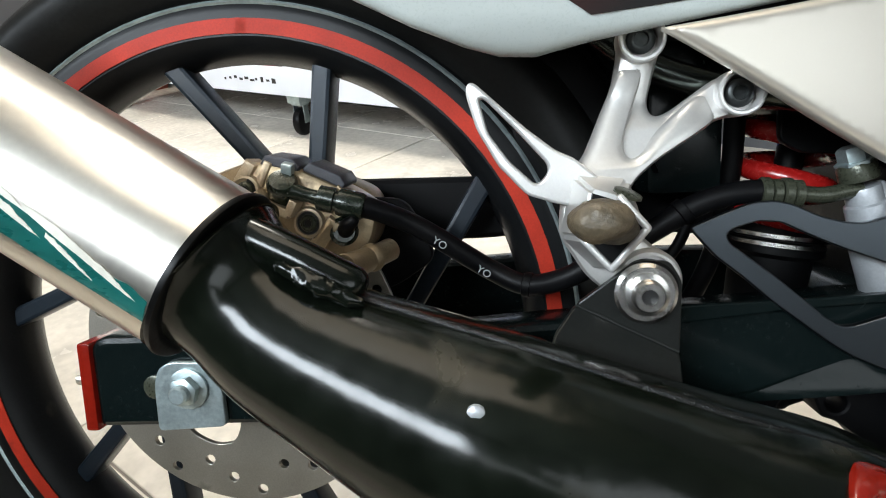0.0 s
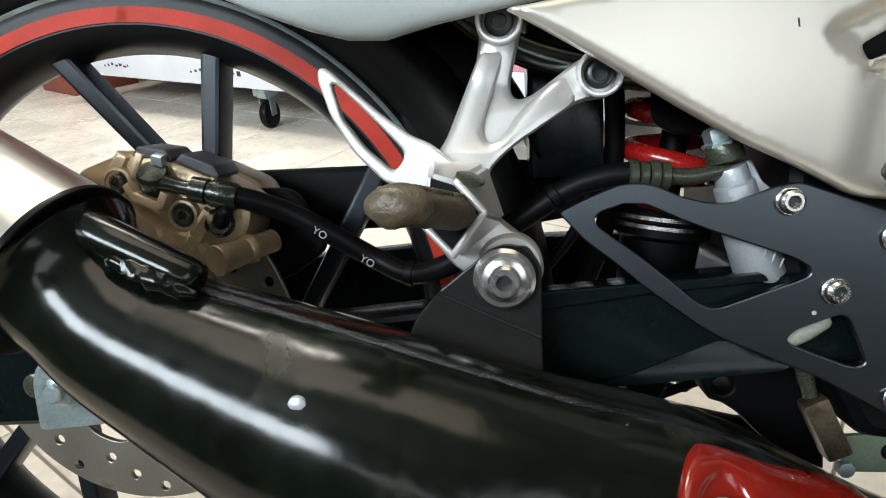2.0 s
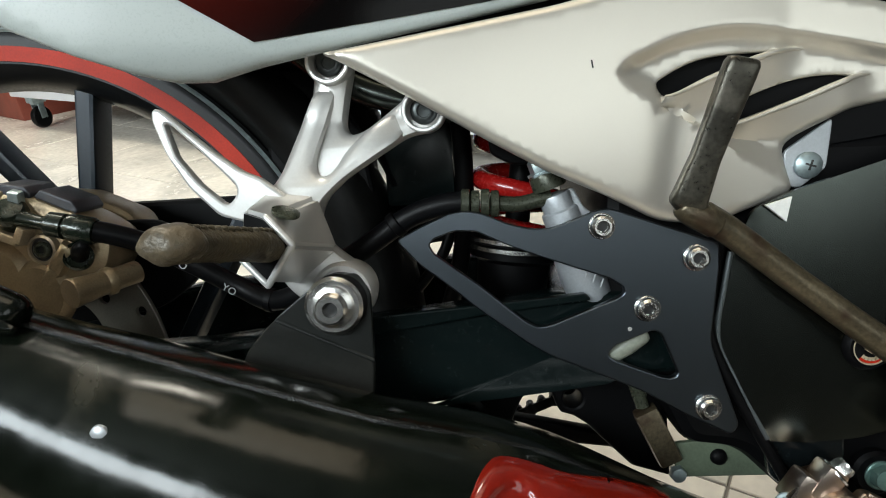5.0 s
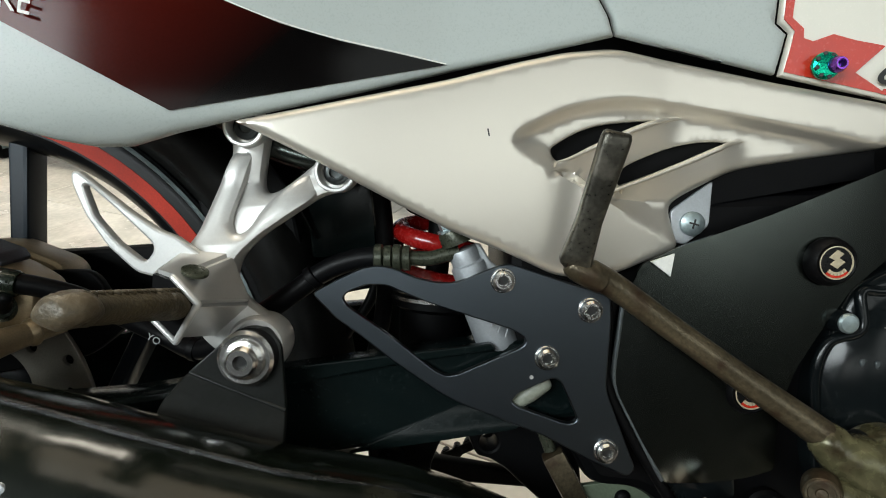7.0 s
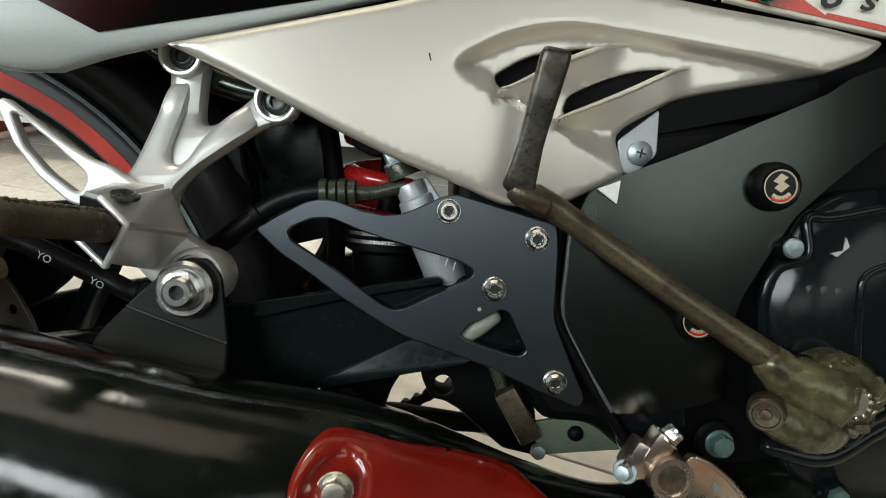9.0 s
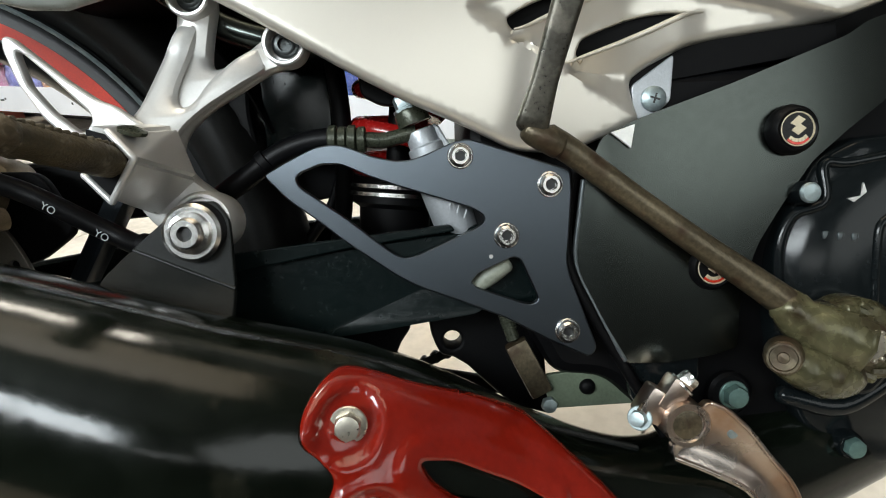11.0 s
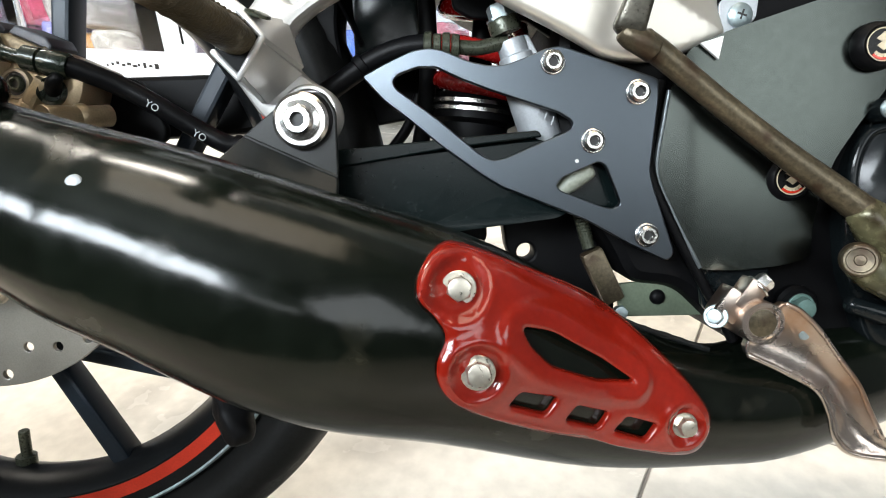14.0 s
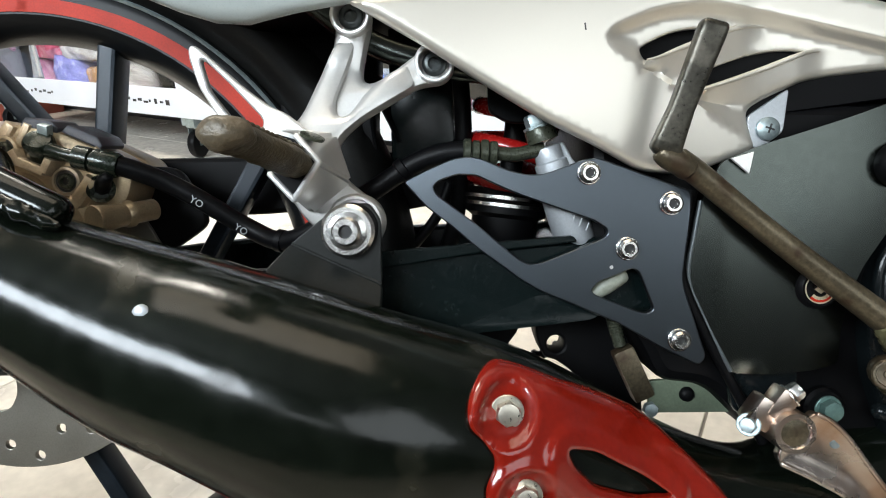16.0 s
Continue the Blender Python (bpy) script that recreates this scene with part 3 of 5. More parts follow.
BOXRED = mat("red_brown_crate", (0.24, 0.05, 0.03), 0.6, 0, 400, 12, 0.2, 0.1)


def crate(u, v, w, d, h, material, label, turn=0.0):
    root = at_room(new("storage_box"), u, v, 0, turn)
    part("body", box(BM(), -w / 2, w / 2, -d / 2, d / 2, 0, h, 6), material, root)
    part("lid", box(BM(), -w / 2 - 5, w / 2 + 5, -d / 2 - 5, d / 2 + 5, h, h + 22, 5), material, root)
    return tagged(root, label, "box")


crate(-3.55, 0.3, 330, 260, 170, BOXBLUE, "pale blue carton standing on the tile floor", 8)
crate(-3.45, 0.95, 420, 320, 420, BOXRED, "red-brown plastic crate on the floor beside the cabinet", -4)

# the motorcycle -------------------------------------------------------
# bike axes in millimetres: x forwards, y away from the camera, z up; origin on the rear axle
bike = new("motorcycle")
bike.matrix_world = pose(0, 0, 0.2826, -17.7)
tagged(bike, "silver and white motorcycle with red rim tape and black exhaust, leaning", "motorcycle")
OUT = (0, -1, 0)

# rear wheel
bm = BM()
SECTION = [(236, 6), (243, -4), (252, -12), (262, -16), (271, -14), (279, -6), (284, 4), (287, 14), (288, 25)]
SECTION = SECTION + [(r, 50 - y) for r, y in SECTION[-2::-1]] + [(229, 38), (226, 25), (229, 12)]
rings, SEG = [], 160
for k in range(SEG):
    a = 2 * math.pi * k / SEG
    ring = []
    for i, (r, y) in enumerate(SECTION):
        if 5 <= i <= 11 and ((k + 2 * abs(i - 8)) % 8 in (0, 1)) and i != 8:
            r -= 3.2
        ring.append((r * math.cos(a), y, r * math.sin(a)))
    rings.append(ring)
loft(bm, rings, closed=True)
tyre = part("tyre", bm, TYRE, bike, "black road tyre with a grooved tread", 50)
RIMP = [(237, 1), (236, 6), (229, 13), (224, 25), (229, 37), (236, 44), (237, 49), (233, 51.5), (228, 52), (212, 52), (207, 48), (201, 38), (197, 25), (201, 12), (207, 2), (212, -2), (228, -2), (233, -1.5)]
rim = part("rim", lathe(BM(), RIMP, (0, 0, 0), (0, 1, 0), 120, closed=True), RIM, bike, "black alloy rim")
part("red_stripe", lathe(BM(), [(213.5, -2.1), (213.5, -2.7), (223.5, -2.7), (223.5, -2.1)], (0, 0, 0), (0, 1, 0), 120, closed=True), RED_TAPE, rim, "red reflective rim tape")
part("rim_lip", lathe(BM(), [(232.5, -1.6), (234, -2.8), (235.5, -1.8), (234, -0.8)], (0, 0, 0), (0, 1, 0), 120, closed=True), ZINC, rim, "worn bare edge of the rim")


def limb(bm, a, b, wa, wb, y0, y1, bevel=3.0):
    a, b = Vector(a), Vector(b)
    s = (b - a).normalized().orthogonal()
    plate(bm, [tuple(a + s * wa / 2), tuple(a - s * wa / 2), tuple(b - s * wb / 2), tuple(b + s * wb / 2)], y0, y1, bevel=bevel)


def spoke_mesh():
    bm = BM()
    limb(bm, (-52, 198), (44, 86), 15, 12, 13, 37)
    limb(bm, (61, 196), (48, 84), 15, 13, 13, 37)
    limb(bm, (47, 94), (18, 34), 17, 22, 11, 39)
    for x, z in ((-50, 197), (61, 194)):
        lathe(bm, [(16, -8), (11, 0), (8.5, 10)], (x * 1.02, 25, z * 1.02), (-x, 0, -z), 4, 45)
    return bm


first = part("spoke", spoke_mesh(), SPOKE, rim, "dark grey Y-shaped cast spoke")
for k in range(1, 5):
    o = new("spoke", first.data)
    o.parent = rim
    o["label"] = first["label"]
    o.matrix_basis = pose(0, 0, 0, 0, 72 * k, 0)
part("hub", lathe(BM(), [(20, -12), (42, -9), (46, -2), (40, 6), (36, 25), (40, 44), (48, 52), (30, 60)], (0, 0, 0), (0, 1, 0), 40), SPOKE, rim)
bm = BM()
rod(bm, (-23, 30, -196), (-21, 27, -168), 4.2, 14)
rod(bm, (-24, 30, -200), (-23.4, 29.4, -190), 8, 16)
part("valve", bm, OIL, rim, "brass tyre valve")

# brake disc
bm = BM()
hole_list = []
for k in range(30):
    a, r = radians(12 * k - 86), (106.5, 90, 98.5)[k % 3]
    hole_list.append([(r * math.cos(a) + 3.7 * math.cos(q), r * math.sin(a) + 3.7 * math.sin(q)) for q in (2 * math.pi * j / 12 for j in range(12))])
for k in range(5):
    mid_a = -116 + 72 * k
    window = [(r * math.cos(radians(mid_a + d)), r * math.sin(radians(mid_a + d))) for r, d in ((34, -12), (46, -19), (60, -21), (72, -17), (77, -8), (77.5, 0), (77, 8), (72, 17), (60, 21), (46, 19), (34, 12))]
    hole_list.append(fillet(window, 5, 4))
hole_list.append([(26 * math.cos(2 * math.pi * j / 40), 26 * math.sin(2 * math.pi * j / 40)) for j in range(40)])
plate(bm, [(115 * math.cos(2 * math.pi * k / 120), 115 * math.sin(2 * math.pi * k / 120)) for k in range(120)], -18, -14, hole_list, 0.4)
disc = part("brake_disc", bm, DISC, bike, "drilled steel brake disc with five rounded windows")
for k in range(5):
    a = radians(72 * k - 80)
    part("disc_bolt", socket_head(BM(), (45 * math.cos(a), -18, 45 * math.sin(a)), OUT, 8, 4.5, 10), BOLT, disc)

# swingarm, both arms, with axle fittings
bm = BM()
RIGHT_ARM = [(-70, -35), (-71, 19), (-62, 24), (0, 25), (160, 28), (275, 38), (372, 46), (420, 48), (440, 30), (440, 0), (390, -3), (345, -8), (300, -12), (180, -22), (60, -30)]
plate(bm, fillet(RIGHT_ARM, 5), -74, -40, bevel=4)
arm = part("swingarm", bm, SWING, bike, "dark painted box-section swingarm")
bm = BM()
plate(bm, fillet([(-80, -34), (-80, 20), (100, 40), (250, 50), (420, 50), (440, 0), (250, 0), (60, -28)], 6), 74, 100, bevel=4)
part("left_arm", bm, SWING, arm)
part("cross_tube", rod(BM(), (395, -70, 22), (395, 98, 22), 24, 24, 2), SWING, arm)
bm = BM()
plate(bm, fillet([(255, 30), (262, 42), (385, 49), (388, 45), (330, 40)], 2), -79, -73, bevel=1)
part("arm_ridge", bm, SWING, arm, "raised welded ridge")
bm = panel(BM(), fillet([(296, -12), (318, -5), (345, 5), (372, 15), (396, 20), (408, 4), (396, -3), (345, -8)], 3), lambda x, z: -73.6 - 4.6 * math.exp(-(((z + 9 - (x - 300) * 0.06) / 11) ** 2)), 3, (), 4, 0.01)
part("arm_flare", bm, SWING, arm, "flared pressed edge of the swingarm", 60)
bm = box(BM(), -78, -69.5, -76, -38, -36.5, 20.5, 2)
part("end_cap", bm, RED_PAINT, arm, "red anodised swingarm end cap")
rod(b := BM(), (-94, -57, -9), (-77, -57, -9), 4.2, 12)
rod(b, (-86, -57, -9), (-78, -57, -9), 6.4, 6)
part("adjuster_bolt", b, BOLT, arm)
bm = BM()
plate(bm, fillet([(-27, -34), (-27, -4), (-23.5, 6), (-16, 10), (9, 10), (15.5, 3), (17, -30)], 4), -79, -74.5, bevel=0.8)
part("axle_plate", bm, ZINC, arm, "zinc-plated axle plate")
bm = BM()
lathe(bm, [(11.8, 0), (12.4, 0.5), (12.4, 2), (11, 2.6)], (-4.5, -79, -6), OUT, 28)
lathe(bm, [(8.8, 2.6), (9, 8), (7, 9)], (-4.5, -79, -6), OUT, 6, 14)
rod(bm, (-4.5, -86, -6), (-4.5, -93, -6), 5.6, 18, 1.2)
part("axle_nut", bm, ZINC, arm, "grey steel axle nut")
part("axle", rod(BM(), (-4, -78, -4), (-4, 105, -4), 8, 18), ZINC, arm)
bm = lathe(BM(), [(6, 0), (7.5, 0.6), (7.5, 2), (6, 2.6)], (-28.5, -74, -7), OUT, 20)
part("slot_washer", bm, OIL, arm)
bm = BM()
plate(bm, fillet([(-60, 64), (60, 62), (168, 64), (260, 70), (262, 108), (168, 111), (40, 112), (-60, 104)], 8), 52, 74, bevel=4)
part("chain_guard", bm, BLACK, bike, "black plastic chain guard")

# rear brake caliper
bm = BM()
plate(bm, fillet([(0, 92), (4, 118), (36, 128), (58, 126), (96, 108), (112, 96), (108, 78), (92, 62), (78, 58), (60, 62), (44, 72), (22, 78)], 8), -60, -24, bevel=4, soft=True)
plate(bm, fillet([(8, 95), (10, 116), (38, 126), (60, 124), (98, 106), (104, 80), (80, 62), (46, 74)], 8), -10, 22, bevel=4)
caliper = part("caliper", bm, GOLD, bike, "gold-painted rear brake caliper")
bm = BM()
for x, z, r in ((38, 75, 21), (64, 63, 20)):
    lathe(bm, [(r + 2, 0), (r, 3), (r - 3, 6), (4, 7)], (x, -59, z), OUT, 36)
part("piston_housing", bm, GOLD, caliper, "two raised round piston housings")
for x, z, w, tip in ((55, 127.5, 25, 10), (82, 119.5, 28, 24)):
    bm = plate(BM(), fillet([(-w / 2, -3), (-w / 2 + 3, 3), (w / 2 - 5, 3), (w / 2, -1), (w / 2 - 1, -4)], 1.2), -14, 12, bevel=1.2)
    bmesh.ops.transform(bm, matrix=mm(x, -46, z, 5, tip, 0), verts=bm.verts)
    part("pad_cover", bm, PAD, caliper, "dark grey pad cover")
for x, z in ((33.5, 110.8), (71, 90.3)):
    boss = part("bolt_boss", lathe(BM(), [(11, -4), (9.4, 2), (8.8, 4.6), (7.2, 5), (6.9, 3)], (x, -59, z), OUT, 28), GOLD_PALE, caliper, "pale gold bolt boss")
    # black disc that darkens the recess round the bolt
    part("groove", lathe(BM(), [(7.1, 3), (7, 3.3), (0, 3.4)], (x, -59, z), OUT, 24), INK_BLACK, boss)
    part("caliper_bolt", socket_head(BM(), (x, -61.5, z), OUT, 5.3, 3.4), OIL, boss, "dark socket bolt")
# upright fingers over the bridge, with dark slots between them
for a, b, w, y0, y1 in (((25, 108), (38, 127), 9, -63, -40), ((41, 113), (48, 127), 6, -62, -42), ((30, 104), (41, 112), 8, -62, -50), ((86, 108), (98, 98), 11, -62, -38), ((98, 96), (104, 84), 10, -60, -40)):
    bm = BM()
    limb(bm, a, b, w, w * 0.86, y0, y1, 2.2)
    part("rib", bm, GOLD_PALE if a[0] < 45 else GOLD, caliper)
bm = BM()
limb(bm, (76, 76), (88, 92), 10, 9, -66, -54, 3)
limb(bm, (70, 68), (78, 80), 9, 10, -66, -54, 3)
part("cheek", bm, GOLD, caliper)
bm = BM()
for a, b, w in (((42.5, 110), (46.5, 102.5), 4.6), ((45, 103.5), (62, 96.2), 5.6), ((61, 95.5), (65.5, 104), 5.2)):
    limb(bm, a, b, w, w, -71, -58, 1.2)
part("banjo_seat", bm, GOLD_PALE, caliper, "pale gold forked banjo seat")
bm = BM()
lathe(bm, [(7.2, -10), (8.8, -8), (9.2, 0), (9, 6), (7.4, 8.4), (4, 9)], (57, -63, 111), (0.25, -0.72, 0.65), 28)
tube(bm, [(63, -66, 110), (72, -65, 107), (82, -64, 104)], [5.4, 4.2, 4.8], 16)
part("banjo_fitting", bm, BANJO, caliper, "glossy dark green banjo fitting")
part("banjo_cap", box(BM(), -3.4, 3.4, -3, 3, -5, 5, 1.2, 2, mm(61, -64, 121, 20, 14, 0)), ZINC, caliper, "pale zinc fitting cap")
bm = lathe(BM(), [(5, -2), (7.4, -1), (7.6, 8), (6.2, 8.6), (6.2, 10), (7.8, 10.6), (8.2, 13), (8.2, 24), (7, 26)], (80, -64, 105), (0.96, 0.06, -0.24), 24)
part("crimp_sleeve", bm, BANJO, caliper, "dark crimped hose sleeve")
bm = lathe(BM(), [(9, -6), (8.6, 1), (7, 2.4), (6.4, 1.4)], (92, -62, 85), (0.3, -0.9, 0.1), 24)
part("bleed_seat", bm, BANJO, caliper)
bm = BM()
lathe(bm, [(8.5, 0), (8.8, 1), (8.4, 3), (7.2, 20), (8.6, 22), (8.6, 25), (7, 26), (7, 42)], (97.5, -82, 66), (0.42, 0.88, 0.12), 26)
part("slide_pin", bm, GOLD, caliper, "gold slide pin")
bm = BM()
tube(bm, [(92, -60, 85), (96, -66, 89), (100, -68, 92)], [5.4, 4.6, 3.4], 14, ends=2)
part("bleed_nipple", bm, RUBBER, caliper, "black rubber bleed cap")
bm = BM()
plate(bm, fillet([(-6, 60), (0, 108), (120, 100), (140, 60), (110, 40), (30, 30)], 10), -12, -4, bevel=1.5)
part("caliper_bracket", bm, BLACK, caliper)

# brake hose and master cylinder
HOSE = [(103, -62, 99.5), (112, -57, 96), (128, -48, 88), (146, -44, 77), (175, -36.5, 57), (198, -44, 48), (221, -54, 54), (243, -60, 68), (264, -63, 80), (289, -64, 95), (308, -66, 101), (322, -67, 102)]
hose = part("brake_hose", tube(BM(), HOSE, 6.4, 16, 5), RUBBER, bike, "black rubber brake hose with white lettering")
for x, y, z in ((146, -51.2, 75), (171.5, -44.2, 56)):
    letters("YO", 6.5, INK_GREY, hose, mm(x - 4, y, z + 1, 90, 33, 0), "hose_lettering", "white letters YO", 0.1)
for p, d in (((196, -43.4, 48.6), (1, -0.25, -0.2)), ((280, -63.6, 90), (0.8, 0, 0.6))):
    part("hose_clip", lathe(BM(), [(6.5, 0), (7.6, 0.6), (7.6, 5), (6.5, 5.6)], p, d, 20), BLACK, hose)
bm = BM()
for k, w in enumerate((8.2, 7.4, 8.2, 7.4)):
    lathe(bm, [(w - 1, 0), (w, 0.8), (w, 4.4), (w - 1, 5)], (320 + 5.4 * k, -67, 101.5 - 0.4 * k), (1, 0, -0.06), 20)
part("hose_crimp", bm, OIL, hose, "olive crimped hose end")
part("hose_pipe", tube(BM(), [(341, -67, 100), (352, -67, 99), (364, -67, 101), (370, -67, 102)], 4.4, 14), OIL, hose)
bm = BM()
AXM = Vector((0.3, 0.05, -0.95)).normalized()
TOPM = Vector((375, -64, 92))
lathe(bm, [(6, -12), (8.4, -11.5), (8.8, -10.5), (8.8, -3), (10.2, -2), (10.4, 0), (10.4, 10), (11, 12), (12.4, 14), (12.6, 16), (12.6, 56), (10, 62)], TOPM, AXM, 28)
master = part("master_cylinder", bm, ALU_GREY, bike, "grey alloy rear brake master cylinder")
bm = BM()
plate(bm, fillet([(379, 106), (382.5, 106), (388, 95), (396, 88), (396, 80), (382, 80), (383, 94)], 1.5), -66, -62, bevel=1)
part("mounting_ear", bm, ALU_GREY, master)
bm = BM()
lathe(bm, [(9.5, 0), (9.5, 7), (8.5, 9)], TOPM + Vector((-5.5, -2, 15)), -AXM, 24)
part("banjo_collar", bm, OIL, master)
bm = lathe(BM(), [(8.8, 8), (9.6, 8.6), (9.6, 10), (7.6, 10.4), (7.6, 16), (6.4, 17.5)], TOPM + Vector((-5.5, -2, 15)), -AXM, 6)
part("banjo_bolt", bm, ZINC, master, "blue-grey hexagon banjo bolt")
for k in range(3):
    part("cast_mark", box(BM(), -0.5, 0.5, -0.3, 0.3, -2.6, 2.6, 0.2, 1, mm(386 + 4 * k, -77, 60 - 3 * k, 0, 20, 0)), ALU_GREY, master)

# shock absorber
bm = BM()
TURNS, COIL = 4.4, []
for k in range(int(TURNS * 20) + 1):
    a = 2 * math.pi * k / 20
    COIL.append((352 + 26 * math.cos(a), -8 - 26 * math.sin(a), 75 + 24 * k / 20))
tube(bm, COIL, 6.2, 12, 1)
LEAN = Matrix.Translation((352, -8, 75)) @ Matrix.Rotation(radians(8), 4, "Y") @ Matrix.Translation((-352, 8, -75))
bmesh.ops.transform(bm, matrix=LEAN, verts=bm.verts)
part("shock_spring", bm, RED_SPRING, bike, "glossy red shock absorber spring")
bm = lathe(BM(), [(8, 120), (8, 14), (28, 12), (30, 8), (30, 4), (27, 3), (27, 0), (29, -1), (29, -5), (24, -8), (22, -46), (14, -56)][::-1], (352, -8, 66), LEAN.to_3x3() @ Vector((0, 0, 1)), 36)
shock = part("shock_body", bm, BLACK, bike, "black shock absorber body")
for z in (65, 70):
    part("spring_seat", lathe(BM(), [(28, 0), (30.5, 0.8), (30.5, 3.2), (28, 4)], (351 + (z - 65) * 0.14, -8, z), LEAN.to_3x3() @ Vector((0, 0, 1)), 36), CHROME, shock, "bright steel spring seat ring")
part("shock_rod", rod(BM(), (353, -8, 84), (370, -8, 210), 5, 16), CHROME, shock)

# exhaust --------------------------------------------------------------
AXIS = [(47, 77, -139, 27), (62, 66, -139.5, 27.5), (82, 46, -141, 35.5), (105, 32.5, -142, 39), (156, 8, -144, 48), (192, -6, -147, 51), (262, -37, -142, 57), (332, -63, -120, 55), (411, -101, -97, 45), (474, -117, -88, 36), (535, -118, -72, 37), (660, -100, -40, 30)]


def pipe_front(x, z, off=0.0):
    """The y of the pipe's near face, raised by off."""
    rows = []
    for a, b in zip(AXIS, AXIS[1:]):
        dx, dz = b[0] - a[0], b[1] - a[1]
        s = min(max(((x - a[0]) * dx + (z - a[1]) * dz) / (dx * dx + dz * dz), 0), 1)
        d = math.hypot(x - a[0] - s * dx, z - a[1] - s * dz)
        y, r = a[2] + s * (b[2] - a[2]), a[3] + s * (b[3] - a[3]) + off
        rows.append((d, y - math.sqrt(max(r * r - d * d, 40))))
    near = min(d for d, _ in rows)
    weights = [math.exp((near - d) / 4.0) for d, _ in rows]
    return sum(w * y for w, (_, y) in zip(weights, rows)) / sum(weights)


NECK = [(51.4, 74.6, -139.3, 43), (54, 72.4, -139.5, 38.6), (59, 67.3, -140, 34.4), (67, 59.3, -140.5, 33.2)]
LINE = NECK + AXIS[2:]
exhaust = part("exhaust_pipe", tube(BM(), [(x, y, z) for x, z, y, r in LINE], [r for x, z, y, r in LINE], 48, 7), PIPE, bike, "glossy black enamelled expansion pipe", 60)
# weld seam along the pipe's upper side
seam = []
for a, b in zip(AXIS[3:9], AXIS[4:10]):
    for k in range(14):
        t = k / 14
        x, z, y, r = (a[i] + t * (b[i] - a[i]) for i in range(4))
        dx, dz = b[0] - a[0], b[1] - a[1]
        q = math.hypot(dx, dz)
        up = radians(14)
        seam.append((x + -dz / q * r * math.cos(up), y - r * math.sin(up), z + dx / q * r * math.cos(up)))
part("weld_seam", tube(BM(), seam, [1.6 + 0.7 * ((k * 7) % 5) / 5 for k in range(len(seam))], 8, 1), WELD, exhaust, "rough black weld seam")
for x, z in ((176, 28), (252, -39), (214, -28)):
    part("rivet", lathe(BM(), [(4, 0), (3.6, 1.2), (2, 2)], (x, pipe_front(x, z) + (-1.0 if x == 176 else 1.2), z), (0, -0.95, 0.1), 16), ALU_GREY if x == 176 else PIPE, exhaust)
# silencer
CAN_R = 41.8
A0, AD = Vector((47, -139, 77.2)), Vector((-0.86, 0.06, 0.51)).normalized()
bm = lathe(BM(), [(CAN_R - 2, -5), (CAN_R, -4), (CAN_R, 235), (CAN_R - 2, 240)], A0, AD, 72)
can = part("silencer", bm, STEEL, exhaust, "polished stainless steel silencer with a torn green sticker")
bm = lathe(BM(), [(30, -6), (38, -7.4), (42, -7.4), (43.3, -6.4), (43.6, -5), (43.2, -3.6), (40, -3)], A0, AD, 72)
part("silencer_flange", bm, FLANGE, exhaust, "black silencer end ring")
bm = lathe(BM(), [(CAN_R - 2, 240), (CAN_R + 1.6, 241), (CAN_R + 1.6, 252), (28, 256)], A0, AD, 72)
part("end_ring", bm, FLANGE, exhaust)


def on_can(s, a, r):
    side = Vector((0, -1, 0)) - AD * -AD.y
    side.normalize()
    up = side.cross(AD)
    if up.z < 0:
        up = -up
    return A0 + AD * s + (side * math.cos(a) + up * math.sin(a)) * r


def sticker(a_top, a_low, s0, s1, jag, seed, lift=0.25):
    """A torn sticker wrapped round the silencer."""
    bm = BM()
    rows = []
    n = 40
    for i in range(n + 1):
        s = s0 + (s1 - s0) * i / n
        t = i / n
        hi = a_top(t) + jag * noise.noise(Vector((t * 9, seed, 0))) + jag * 0.5 * noise.noise(Vector((t * 31, seed, 2)))
        lo = a_low(t) + jag * 0.3 * noise.noise(Vector((t * 12, seed, 5)))
        rows.append([on_can(s, radians(lo + (hi - lo) * k / 6), CAN_R + lift) for k in range(7)])
    grid = [[bm.verts.new(p) for p in r] for r in rows]
    for a, b in zip(grid, grid[1:]):
        for k in range(6):
            bm.faces.new((a[k], a[k + 1], b[k + 1], b[k]))
    bmesh.ops.recalc_face_normals(bm, faces=bm.faces)
    got = bmesh.ops.extrude_face_region(bm, geom=bm.faces[:])
    for v in got["geom"]:
        if isinstance(v, bmesh.types.BMVert):
            p = v.co - A0
            v.co -= (p - AD * p.dot(AD)).normalized() * 0.2
    return bm


part("sticker", sticker(lambda t: -10 + 22 * t, lambda t: -25 + 2 * t, -2, 150, 3, 1), GREEN, can, "torn dark green sticker")
for s0, s1, a, w in ((3, 40, -14, 2.6), (18, 64, -9.5, 3.4), (52, 96, -11, 3.0), (60, 120, -1.5, 4.0), (24, 50, -17.5, 1.4)):
    part("torn_streak", sticker(lambda t: a + 12 * t + w * math.sin(math.pi * t), lambda t: a + 9 * t - 0.3 * w * math.sin(math.pi * t), s0, s1, 1.2, s0, 0.5), PAPER, can, "pale torn streak in the sticker")
# stub tube beside the flange
bm = tube(BM(), [(64, -146, 98), (90, -152, 87), (122, -153, 71)], [9.5, 9.5, 9], 20, 4, ends=5)
part("stub_tube", bm, PIPE, exhaust, "short black welded tube")
bm = tube(BM(), [(92, -160, 82), (108, -161, 74), (124, -160, 66)], [3, 5, 3.5], 14, 8, ends=3)
for v in bm.verts:
    v.co += v.normal * 1.8 * noise.noise(v.co * 0.3)
part("stub_weld", bm, PIPE, exhaust, "lumpy black weld")

